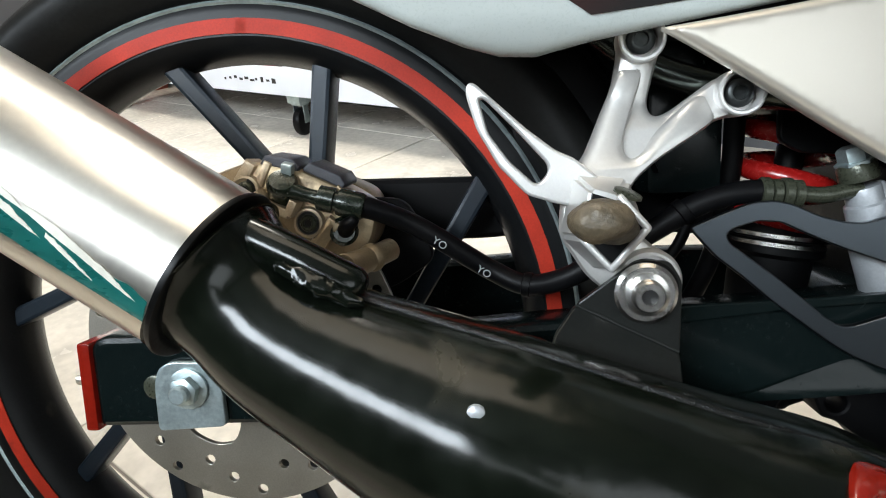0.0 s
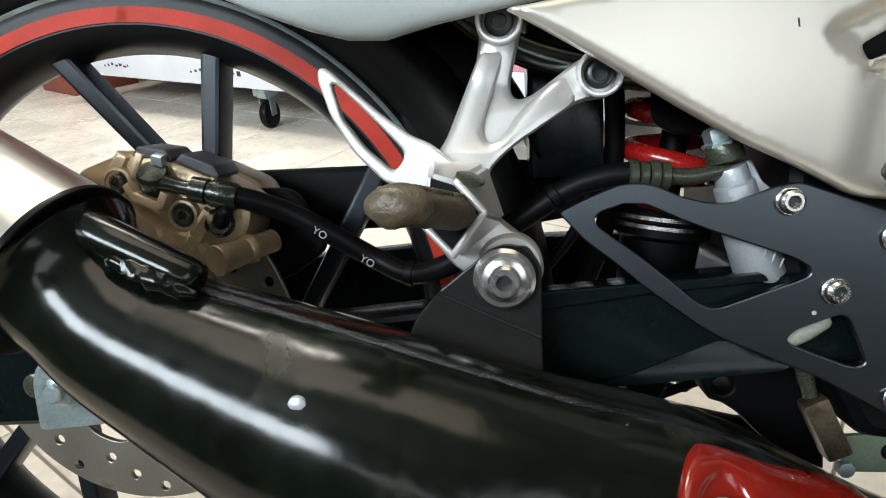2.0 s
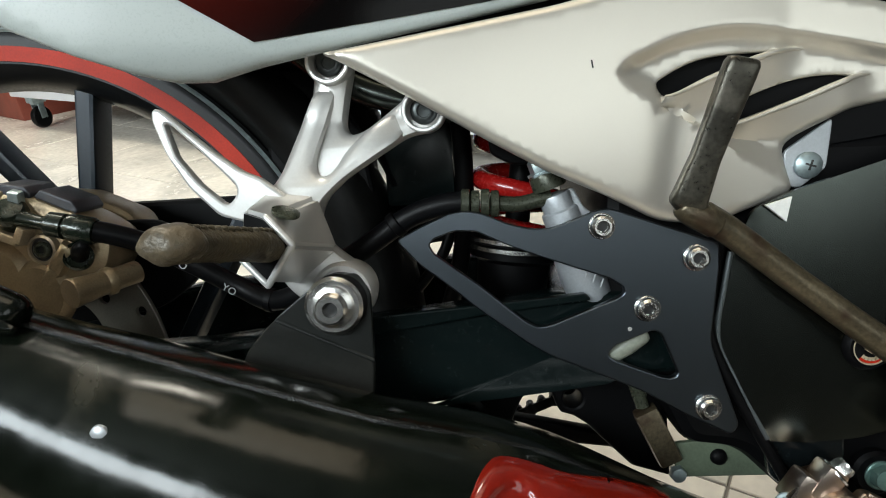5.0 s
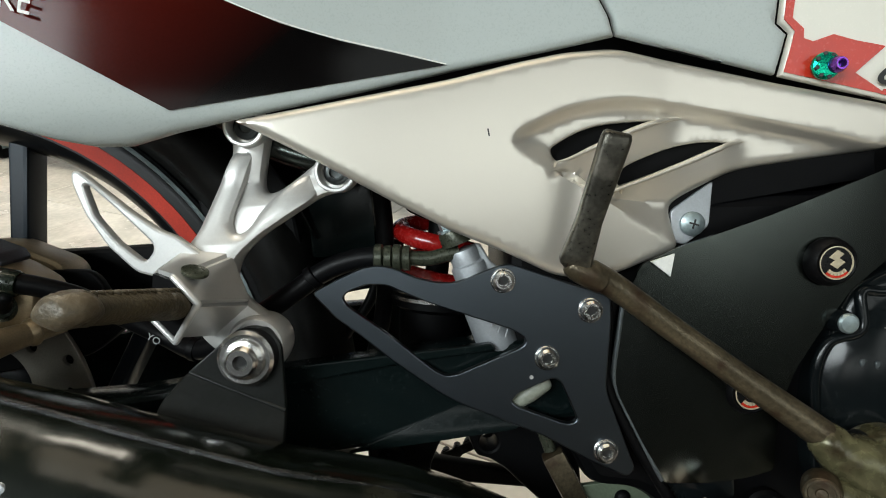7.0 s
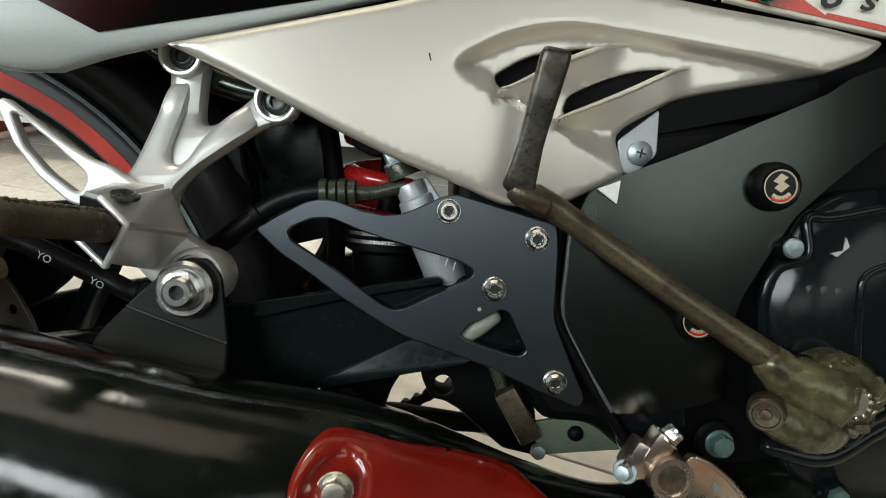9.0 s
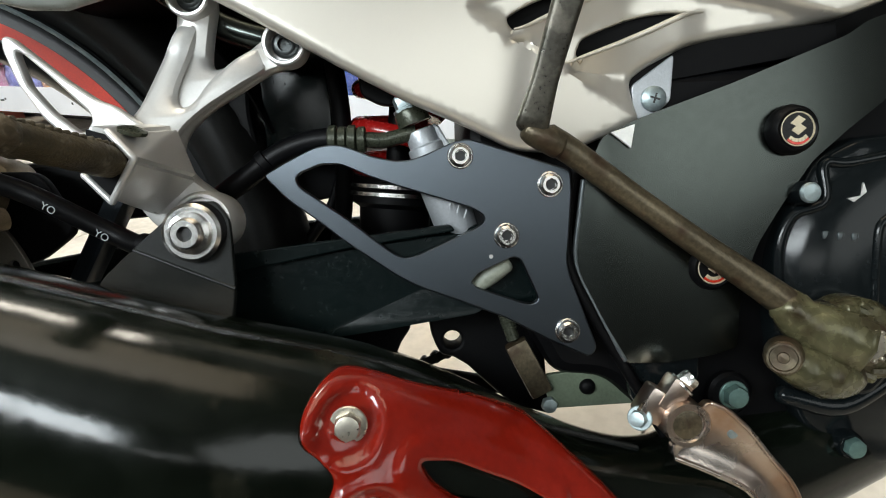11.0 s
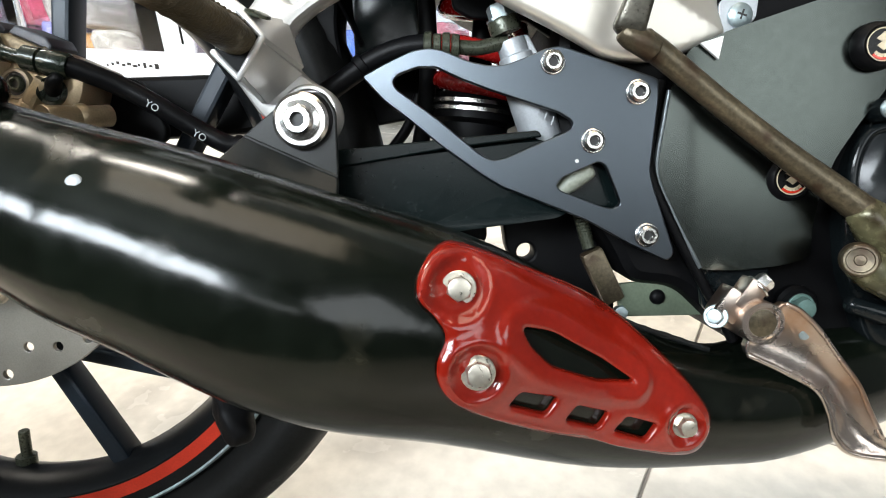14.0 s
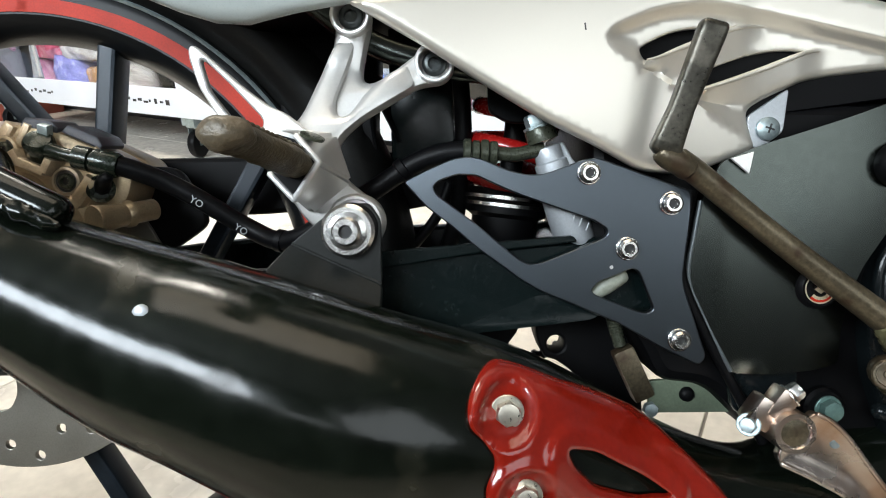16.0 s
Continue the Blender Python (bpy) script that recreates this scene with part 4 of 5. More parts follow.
# red heat guard
GUARD = [(317, -16), (325, -7), (336, -7), (364, -19), (407, -42), (436, -68), (457, -92), (465.5, -108), (460, -125.5), (444, -127), (400, -111), (360, -95), (334, -80), (324, -68), (323, -56), (327, -45), (323, -36), (316, -27)]
SLOT = [(362, -44), (377, -49), (402, -66), (421, -81), (401, -77), (376, -65), (366, -54)]
WINDOWS = [[(355, -81), (361, -75), (379, -81), (373, -89)], [(383, -94), (389, -87), (406, -94), (401, -102)], [(409, -105), (416, -98), (433, -105), (427, -113)]]
HOLES = [fillet(SLOT, 4, 4)] + [fillet(w, 2, 3) for w in WINDOWS]
PADS = [(334, -25, 11), (341, -62, 10), (449, -108.5, 8)]


def guard_face(x, z):
    y = pipe_front(x, z, 9.0)
    d = edge_gap((x, z), HOLES[:1])
    t = max(0.0, min(1.0, (13.0 - d) / 4.5))
    y -= 2.4 * t * t * (3 - 2 * t)
    for px_, pz_, r in PADS:
        q = math.hypot(x - px_, z - pz_)
        u = max(0.0, min(1.0, (r + 3.5 - q) / 4.0))
        y += 3.2 * u * u * (3 - 2 * u) - 0.9 * math.exp(-(((q - r - 4.5) / 2.4) ** 2))
    return y


heat_guard = part("heat_guard", panel(BM(), rounded(GUARD, 5), guard_face, 3.0, HOLES, 2.2, 5.0, 2.2), RED_PAINT, exhaust, "glossy red pressed heat guard with slots", 60)
for i, (x, z, r) in enumerate(PADS):
    y = pipe_front(x, z, 9.0) + 3
    bm = hex_head(BM(), (x, y, z), (0.05, -1, 0.1), (6, 6, 5)[i], 5, (8, 8, 6.6)[i], 20 + 17 * i)
    part("guard_bolt", bm, BOLT, heat_guard, "worn steel hexagon bolt")

# exhaust hanger
FOLD_END = 26.0


def fold_z(x):
    return 50 - (x - 222) * (50 - FOLD_END) / 49


bm = plate(BM(), fillet([(221, 50.5), (243, 67), (250, 72), (266, 72), (272, 62), (271.5, FOLD_END - 0.2)], 3), -106, -102, bevel=0.8)
hanger = part("exhaust_hanger", bm, HANGER, exhaust, "dark satin steel exhaust hanger plate")
bm = plate(BM(), fillet([(221, 50.5), (271.5, FOLD_END), (271, -6), (262, -14), (236, 4), (206, 22), (210, 38)], 3), -106, -102, bevel=0.8)
for v in bm.verts:
    v.co.y -= 0.6 * (fold_z(v.co.x) - v.co.z)
part("hanger_flange", bm, HANGER, hanger, "bent lower flange of the hanger")
part("hanger_fold", tube(BM(), [(221.5, -105.2, 50.2), (246, -105.2, 38.2), (271, -105.2, 26.2)], 1.4, 10, 2), HANGER, hanger)
part("hanger_rubber", lathe(BM(), [(13.5, 0), (14.5, 1), (14.5, 12), (13, 13)], (256, -94, 58), (0, -1, 0), 36), RUBBER, hanger)
bm = lathe(BM(), [(12.6, 0), (13.4, 1), (13.4, 3.5), (11.8, 4.8), (9.6, 4.8), (9.2, 7.5), (7.2, 8.2), (6.8, 11.5), (6, 12.5), (3.4, 12.5), (3, 8), (0, 8)], (254, -107, 57), OUT, 40)
for v in bm.verts:
    v.co.x, v.co.z = 254 + (v.co.x - 254) * 1.12, 57 + (v.co.z - 57) * 1.12
stepped = part("hanger_bolt", bm, CHROME, hanger, "chromed stepped washer and socket bolt", 25)
# black disc puts the shade of the hollow hexagon into colour
part("hex_socket", lathe(BM(), [(3.9, 8.5), (3.9, 9.2), (0, 9.3)], (254, -107, 57), OUT, 6, 12), INK_BLACK, stepped)

# passenger peg bracket ------------------------------------------------
bm = BM()
ARMS = [(246, 176), (243, 158), (227, 122), (216, 112), (214, 84), (228, 62), (244, 50), (268, 52), (272, 64), (263, 76), (251, 86), (246, 97), (249, 109), (261, 120), (295, 140), (309, 141), (316, 151), (311, 163), (297, 162), (284, 153), (271, 144), (263, 142), (260, 148), (264, 166), (268, 180), (259, 192), (246, 188)]
plate(bm, resample(fillet(ARMS, 6), 6), -98, -82, bevel=5.0, soft=True)


def set_back(bm):
    """The two upper arms step back towards the frame."""
    for v in bm.verts:
        v.co.y += 20 * min(max((v.co.z - 98) / 52, 0), 1)
    return bm


set_back(bm)
bracket = part("peg_bracket", bm, ALU, bike, "silver cast aluminium passenger footpeg bracket")
# raised face that leaves a hollow between the two arms
FACE = [(247, 169), (242, 158), (227, 122), (217, 112), (218, 92), (246, 94), (248, 108), (261, 119.5), (293, 139), (293, 146), (289, 154), (278, 148), (262, 134), (256, 124), (250, 121), (246.5, 124), (246, 131), (253, 150), (258, 164), (259, 169)]
bm = set_back(plate(BM(), resample(fillet(FACE, 7), 6), -104, -95, bevel=4.0, soft=True))
for v in bm.verts:
    gap = min(math.hypot(v.co.x - x, v.co.z - z) for x, z in ((256, 180.5), (304, 152.3)))
    v.co.y += 7.0 * min(max((34 - gap) / 22, 0), 1) ** 2
part("raised_face", bm, ALU, bracket)
bm = BM()
FIN = [(169.4, 160.4), (173, 161), (198, 138), (212, 127), (221, 123), (234, 112), (228, 98), (212, 101), (198, 105.5), (184, 120.5), (174, 138), (169, 155)]
FINHOLE = [(175.2, 153), (178, 152.8), (191, 139.5), (208, 120.6), (208.6, 116.4), (204.8, 111.6), (201.8, 111), (190, 122), (179.5, 136.5)]
plate(bm, fillet(FIN, 3), -104, -97, [fillet(FINHOLE, 2.4)], 1.4)
part("heel_fin", bm, ALU_EDGE, bracket, "pale aluminium heel guard fin")
for x, z, r in ((256, 180.5, 11.7), (304, 152.3, 11.7)):
    bm = lathe(BM(), [(r - 2.8, -6), (r - 2.6, 5.4), (r - 2.0, 6.2), (r - 0.8, 6.2), (r, 5.2), (r, -8), (r - 1, -9), (r - 2.6, -8)], (x, -79.5, z), OUT, 40, closed=True)
    part("boss", bm, ALU_EDGE, bracket, "bright machined boss ring")
    part("boss_bolt", socket_head(BM(), (x, -79, z), OUT, 7.4, 3.4), BOSS_BOLT, bracket, "dark socket bolt")
part("lower_boss", lathe(BM(), [(11, -14), (15.5, -12), (16.5, -4), (16.5, 8), (15, 11), (13.4, 11), (13, 8)], (257, -92, 61), OUT, 40), ALU, bracket)
# clevis that stands out towards the rider's foot
bm = BM()
CL0 = [(220, -96, 116), (248, -96, 112), (256, -96, 84), (232, -96, 66), (214, -96, 84)]
CL1 = [(224, -138, 110), (236, -142, 106), (247, -144, 93), (233, -140, 75), (221, -138, 88)]
loft(bm, [CL0, [tuple(Vector(a).lerp(Vector(b), 0.9)) for a, b in zip(CL0, CL1)], CL1])
bmesh.ops.bevel(bm, geom=bm.edges[:], offset=2.2, segments=2, affect="EDGES")
clevis = part("clevis", bm, ALU, bracket)
mid = sum((Vector(p) for p in CL1), Vector()) / 5
rim_line = [Vector(p) + Vector((0, -1.0, 0)) for p in CL1]
bm = BM()
for a, b in zip(rim_line[1:4], rim_line[2:5]):
    tube(bm, [a, a.lerp(b, 0.5), b], 1.7, 10, 2, ends=1.2)
part("clevis_rim", bm, ALU_EDGE, clevis, "bright worn rim of the clevis")
# black plate on the solid clevis, in place of a shaded hollow
bm = BM()
loft(bm, [[p.lerp(mid, 0.14) + Vector((0, d, 0)) for p in rim_line] for d in (3.0, -0.9)])
part("clevis_pocket", bm, BLACK, clevis, "black plate standing in for the shaded hollow round the peg's root")
bm = lathe(BM(), [(6.5, 0), (6.5, 1.4), (5, 1.9)], (241, -131, 106), (0.35, -0.25, 0.9), 22)
part("pivot_pin", bm, OIL, clevis, "dull brass pivot pin")
bm = tube(BM(), [(236, -134, 91), (231, -152, 95), (225, -178, 99), (220, -199, 102)], [7.0, 7.2, 6.8, 6.6], 28, 8, ends=6, squash=1.45)
for v in bm.verts:
    v.co += v.normal * (0.7 * noise.noise(v.co * 0.16) + 0.35 * noise.noise(v.co * 0.5))
peg = part("passenger_peg", bm, PEG, bracket, "worn brown rubber-covered folding footpeg", 60)
bm = tube(BM(), [(221.8, -191, 101.2), (220.4, -198, 101.9), (219.6, -202.5, 102.3)], [7.4, 7.6, 6.4], 24, 5, ends=4, squash=1.42)
for v in bm.verts:
    v.co += v.normal * (1.3 * noise.noise(v.co * 0.13) + 0.4 * noise.noise(v.co * 0.3))
part("peg_tip", bm, PEG_TIP, peg, "scuffed paler end of the peg", 60)
for k in range(14):
    p = Vector((233, -146, 100.5)).lerp(Vector((221, -196, 108)), k / 13)
    part("tread_rib", box(BM(), -7, 7, -1.1, 1.1, -1.6, 1.6, 0.7, 1, mm(p.x, p.y, p.z - 1.0, 6, 0, 12)), PEG, peg)

# side panels ----------------------------------------------------------


def tail_face(x, z):
    y = -85 - max(369 - x, 0) * 0.177
    return y + 0.0006 * (z - 235) ** 2 - 2.2 + max(0, 188 - z) ** 2 * 0.028


TAIL = [(40, 262), (84, 222), (121, 197), (146, 185), (170, 176), (186, 172), (203, 171.5), (228, 177), (260, 182.5), (316, 192), (372, 202.5), (420, 209), (460, 215), (457, 226), (450, 240), (446, 300), (40, 300)]
part("tail_panel", panel(BM(), TAIL, tail_face, 3.0, (), 7, 3.5), WHITE, bike, "glossy grey-white tail side panel", 60)
tail = bike.children[-1]


def skin(outline, face, lift=0.8, thick=0.5, step=7.0):
    return panel(BM(), outline, lambda x, z: face(x, z) - lift, thick, (), step, 0.01)


part("decal", skin([(130, 250), (156, 233), (192, 210), (228, 187), (300, 196), (369, 205), (342, 212), (314, 219), (286, 228), (257, 241), (230, 258), (200, 285), (130, 298)], tail_face), DECAL, tail, "dark maroon and black tail graphic")
bm = BM()
line = [(369, 205.4), (342, 212.6), (314, 219.7), (286, 228.8), (257, 241.8), (230, 259)]
tube(bm, [(x, tail_face(x, z) - 0.3, z) for x, z in line], 0.5, 6, 4)
part("pinstripe", bm, INK_WHITE, tail, "thin pale pinstripe")
letters("KE", 17, INK_WHITE, tail, mm(156, tail_face(165, 240) - 1.4, 238.5, 90, 18, -10), "tail_lettering", "white capital letters", 0.1)

TOP = [(398, 163), (406, 169), (418.5, 174.5), (431, 179), (447, 181.8), (463, 182.7), (479, 181), (510, 174), (540, 166.5), (571, 158.4), (607, 147.7), (622, 143)]
TOP = [tuple(p) for p in spline(TOP, 4)]
LOW = [(492, 98), (476, 109.6), (457, 123), (438, 135), (423, 144), (408, 154), (398, 163)]
# lips of the two louvres and the crease of the lowest facet
LIP_UP = [tuple(p) for p in spline([(398.5, 162), (412, 157), (426, 149.6), (447.5, 156.6), (470, 164.6), (486, 168.6), (503, 169.5)], 5)]
LIP_LOW = [tuple(p) for p in spline([(424, 145), (436, 142), (450, 131.5), (466, 134.6), (496, 143.8), (515, 150.6), (525, 153.6), (537, 154.6)], 5)]
FOLD = [(430, 140.5), (461, 127), (492, 121.5)]
SCOOP = [*TOP, (640, 140), (640, 120), (500, 100), *LOW[:-1]]
side_holes = [rounded([(423.5, 156), (426.5, 159.2), (441.5, 166), (458, 169), (484, 169.2), (470, 165.2), (447.5, 157.2), (430, 150.6), (425, 151.5)], 4), rounded([(462, 140), (467, 145.4), (490, 153), (509, 155.6), (524, 154.4), (515, 151.2), (496, 144.4), (466, 135.4), (461, 135.6)], 4)]


def on_line(line, x):
    """The height of a line that runs towards +x, level past its ends."""
    if x <= line[0][0]:
        return line[0][1]
    for a, b in zip(line, line[1:]):
        if a[0] <= x <= b[0] and b[0] > a[0]:
            return a[1] + (b[1] - a[1]) * (x - a[0]) / (b[0] - a[0])
    return line[-1][1]


def ease(t):
    t = min(max(t, 0.0), 1.0)
    return t * t * (3 - 2 * t)


def side_face(x, z):
    y = -81 - max(490 - x, 0) * 0.13 - 2.0 + 0.0007 * (z - 150) ** 2
    if not inside((x, z), SCOOP):
        return y
    top, up, low, fold, base = (on_line(q, x) for q in (TOP, LIP_UP, LIP_LOW, FOLD, LOW[::-1]))
    near = min(open_gap((x, z), TOP) / 8.0, 1.0)
    deep = 8.5 * ease(near)
    fade_up, fade_low = ease((503 - x) / 22) * ease((x - 414) / 10), ease((537 - x) / 22) * ease((x - 428) / 16)
    if low < z <= up:
        deep = deep + fade_up * ((2.2 + 6.3 * min((up - z) / 15.0, 1.0)) - deep)
    elif z <= low and x > 424:
        floor_at = 2.0 + 6.0 * min((low - z) / max(low - fold, 8.0), 1.0)
        deep = deep + fade_low * (floor_at - deep)
    if x < 494 and z < fold:
        deep = min(deep, 8.0 * max(z - base, 0.0) / max(fold - base, 2.0))
    blend = ease((x - 419) / 13)
    tip = 8.5 * ease(near) * min(open_gap((x, z), LOW) / 11.0, 1.0)
    return y + tip + blend * (deep - tip)


SIDE = [(258, 180), (263, 178), (299, 157), (338, 132.5), (366, 116), (395, 102), (421, 87.5), (430, 85.4), (444, 84), (460, 86), (494, 97), (491.5, 110), (490.4, 119.6), (496, 125), (508.5, 131), (524, 137.5), (540, 140), (570, 142.5), (606, 145), (630, 152), (640, 160), (607, 170.6), (550, 185), (496, 200), (466, 208), (457, 209), (433, 208), (408, 204), (371, 196.5), (327, 190), (290, 184.5)]
side_creases = [TOP[:-2], *([(x + 1, z - k) for x, z in TOP[:-4]] for k in (1.0, 2.2, 3.6, 5.2, 7.0)), LOW, FOLD]
for lip in (LIP_UP, LIP_LOW):
    side_creases += [lip, [(x, z + 1.4) for x, z in lip]]
part("side_cover", panel(BM(), fillet(SIDE, 5, 3), side_face, 3.0, side_holes, 4.0, 4.5, 1.2, side_creases), SILVER, bike, "champagne silver side cover with two slotted vents", 50)
side_cover = bike.children[-1]
for line, a, b in ((LIP_UP, 424, 500), (LIP_LOW, 452, 534)):
    row = [(x, side_face(x, z - 1.2) - 0.2, z) for x, z in line if a <= x <= b]
    bm = tube(BM(), row, [0.5 + 1.1 * math.sin(math.pi * (k + 0.5) / len(row)) for k in range(len(row))], 10, 2)
    part("vent_lip", bm, SILVER, side_cover)
# black sheet added so that the vents look dark
bm = BM()
plate(bm, fillet([(410, 185), (610, 170), (610, 130), (500, 118), (410, 130)], 4), -70, -66, bevel=0.5)
part("vent_backing", bm, BLACK, side_cover, "black backing behind the vents")
part("scuff", box(BM(), -0.4, 0.4, -0.1, 0.1, -2, 2, 0, 1, mm(389, side_face(389, 167) - 0.1, 167, 0, -8, 0)), INK_BLACK, side_cover)


def tank_face(x, z):
    return -84 + 0.0005 * (z - 240) ** 2


part("tank_panel", panel(BM(), [(462, 216), (548, 189.5), (551, 200), (554, 210), (548, 216), (550, 232), (550, 300), (449, 300), (453, 241), (460, 226)], tank_face, 3, (), 7, 3), WHITE, bike, "glossy grey-white tank side panel", 60)
fairing = part("front_fairing", panel(BM(), [(550.5, 188.5), (608, 172), (645, 162), (690, 150), (690, 300), (552.5, 300), (552.5, 232), (550.5, 217), (556.5, 211), (553.5, 200)], tank_face, 3, (), 7, 2), CREAM, bike, "cream and red front fairing panel", 60)
part("red_patch", skin([(551.5, 190), (608, 174), (600, 180), (590, 187), (606, 200), (590, 204), (578, 208), (567, 205), (562, 207), (562, 212), (556, 218), (558, 232), (558, 296), (553.4, 296), (553.4, 232), (551.6, 217.5), (557.3, 211), (554.4, 200)], tank_face), RED_PLASTIC, fairing, "red painted patch")
part("red_line", skin([(604, 175), (690, 151), (690, 154), (606, 177.5)], tank_face), RED_PLASTIC, fairing)
letters("6", 19, INK_BLACK, fairing, mm(598, -85.2, 181.5, 90, 14, 0), "number_lettering", "bold black italic digit", 0.1, 0.35, 1.3, 0.3)
letters("s", 16, INK_BLACK, fairing, mm(621, -85.2, 178, 90, 14, 0), "letter", "bold black italic letter", 0.1, 0.35, 1.35, 0.25)
bm = lathe(BM(), [(4, 0), (6.8, 0.5), (7.2, 2), (7.2, 4), (6.4, 5), (4, 5.5)], (572, -85, 191), (-0.25, -0.97, 0), 36)
knob = part("fairing_washer", bm, TEAL, fairing, "anodised green drilled washer")
for k in range(8):
    a = radians(45 * k + 10)
    part("drilling", rod(BM(), (571 + 5.6 * math.cos(a), -89.0, 191 + 6.2 * math.sin(a)), (570.4 + 5.6 * math.cos(a), -91, 191 + 6.2 * math.sin(a)), 1.1, 10, 0.2), INK_BLACK, knob)
part("fairing_bolt", socket_head(BM(), (575, -90, 190.6), OUT, 4.4, 6), PURPLE, fairing, "anodised purple bolt")

# inner parts behind the panels
# black body added to close the panels' back and darken the gaps
bm = BM()
plate(bm, fillet([(60, 245), (140, 205), (180, 192), (300, 188), (322, 170), (350, 150), (400, 128), (440, 112), (690, 96), (690, 300), (60, 300)], 10), -58, 110, bevel=4)
part("seat_body", bm, BLACK, bike, "black body added behind the panels to keep the gaps dark")
bm = BM()
rings = []
for k in range(25):
    a = radians(22 + 62 * k / 24)
    rings.append([(r * math.cos(a), y, r * math.sin(a)) for r, y in ((298, -22), (300, -26), (308, 0), (311, 25), (308, 50), (300, 76), (298, 72), (302, 50), (305, 25), (302, 0))])
loft(bm, rings)
part("inner_fender", bm, BLACK, bike, "black plastic inner mudguard")
bm = BM()
plate(bm, fillet([(192, 195), (264, 195), (262, 165), (258, 130), (262, 100), (272, 60), (270, 40), (236, 38), (215, 70), (206, 104), (190, 130)], 8), 0, 40, bevel=3)
part("fender_stay", bm, BLACK, bike)
bm = box(BM(), 272, 316, -22, 40, 99, 210, 4)
part("tool_box", bm, SWING, bike, "dark blue-black plastic box")
bm = BM()
tube(bm, [(225, -58, 200), (262, -58, 172), (300, -58, 158), (345, -56, 150), (420, -52, 140)], 8, 16)
part("frame_rail", bm, COVER, bike, "dark grey frame tube")
# black plate added in place of the shade on the upper coils
part("upper_mount", plate(BM(), fillet([(336, 190), (338, 128), (350, 121), (384, 119), (410, 100), (420, 180)], 4), -46, -40, bevel=1.2), BLACK, bike, "black plate added over the spring's shaded upper coils")
part("frame_stay", tube(BM(), [(318, -30, 190), (322, -20, 120), (316, -8, 60), (300, 10, 10)], 6, 12), BLACK, bike)

# grey for cast marks and for the reflected line on the cover edge
ALU_DARK = mat("edge_and_mark_grey", (0.11, 0.125, 0.13), 0.4, 0.7, 300, 20, 0.1, 0.0)
BADGE = mat("badge_black", (0.006, 0.006, 0.006), 0.3, 0, 500, 40, 0.1, 0.0, spec=0.2)
BADGE_GOLD = mat("badge_pale_gold", (0.55, 0.47, 0.33), 0.35, 0.3, 500, 40, 0.1, 0.0)
# heel plate and frame cover -------------------------------------------
HEEL = [(283, 84), (298, 91), (313, 97), (323, 98), (331, 96.3), (345, 89.6), (357, 86.3), (366, 86), (375, 88.6), (390, 94), (398, 95), (426, 84), (451.5, 74), (451.5, 62), (447, 24), (448, 17), (461, -25), (457, -30), (436, -19.5), (411, -4.5), (383, 7.8), (363, 16.5), (352, 23.5), (326, 43.5), (311, 57), (296, 69)]
W1 = [(301, 80.2), (304, 83.6), (316, 87.4), (327, 86.6), (343, 78.6), (357, 72.6), (374, 66.2), (396, 58), (403.5, 53), (403.8, 49.4), (400, 46.8), (379, 38.8), (364, 33), (357.5, 32.4), (351, 36), (327, 57.2), (303, 76)]
W2 = [(394, 16), (398, 21), (418, 29), (422, 27), (430.5, 4.5), (427, 2), (422, 2.8), (397, 13)]


def heel_lean(x):
    """The plate leans in towards its tip."""
    return 1.0 + 0.085 * (403 - x)


bm = plate(BM(), resample(fillet(HEEL, 3), 8), -87, -82, [resample(fillet(W1, 2.2), 8), resample(fillet(W2, 2), 8)], 0.8)
for v in bm.verts:
    v.co.y += heel_lean(v.co.x)
heel = part("heel_plate", bm, PLATE, bike, "dark grey anodised heel plate with cut-outs")
for x, z in ((393, 86), (440, 67), (415, 41), (445, -14)):
    bolt = part("plate_bolt", socket_head(BM(), (x, -87 + heel_lean(x), z), OUT, 6.2, 4.2, 7.0), CHROME, heel, "bright socket bolt", 25)
    # black floor piece painted in for the socket's shade
    part("hex_socket", lathe(BM(), [(2.9, 2.3), (2.9, 2.8), (0, 2.9)], (x, -87 + heel_lean(x), z), OUT, 6, x), INK_BLACK, bolt)
part("plate_dot", lathe(BM(), [(1.2, 0), (1.0, 0.5)], (406, -86.2, 30), OUT, 10), ALU_EDGE, heel)


def cover_face(x, z):
    y = -88 + 0.0006 * (x - 540) ** 2 - 1.5
    return y + max(0, 470 - x) * 0.15


COV = [(459, 66), (452.5, 22), (460, 0), (471, -24), (477, -36), (498, -37), (524, -35), (540, -31), (541, -10), (546, 11), (553, 27), (566, 46), (584, 69), (604, 84), (634, 104), (670, 120), (670, 148), (634, 146), (616, 141), (604, 134), (540, 113), (490, 98.5), (470, 90)]
cover = part("frame_cover", panel(BM(), fillet(COV, 4), cover_face, 3, (), 6, 0.01), COVER, bike, "glossy dark grey frame cover", 60)
# lighter than the cover: the chamfer's reflection is put into its colour
part("cover_edge", tube(BM(), [(x, cover_face(x, z) + 1.2, z) for x, z in ((460, 68), (457, 50), (453.5, 22), (461, 0), (472, -24), (477.5, -35))], 1.7, 10, 4), ALU_DARK, cover, "chamfered edge of the cover, its reflected brightness put into the colour")
# black tube drawn along the dark gap between heel plate and cover
part("edge_strap", tube(BM(), [(456, -80, 74), (450, -82, 48), (449, -83, 22), (462, -84, -10), (480, -84, -44), (498, -86, -80)], 3.2, 10, 5), BLACK, bike, "thin black strip in the dark gap along the cover edge")
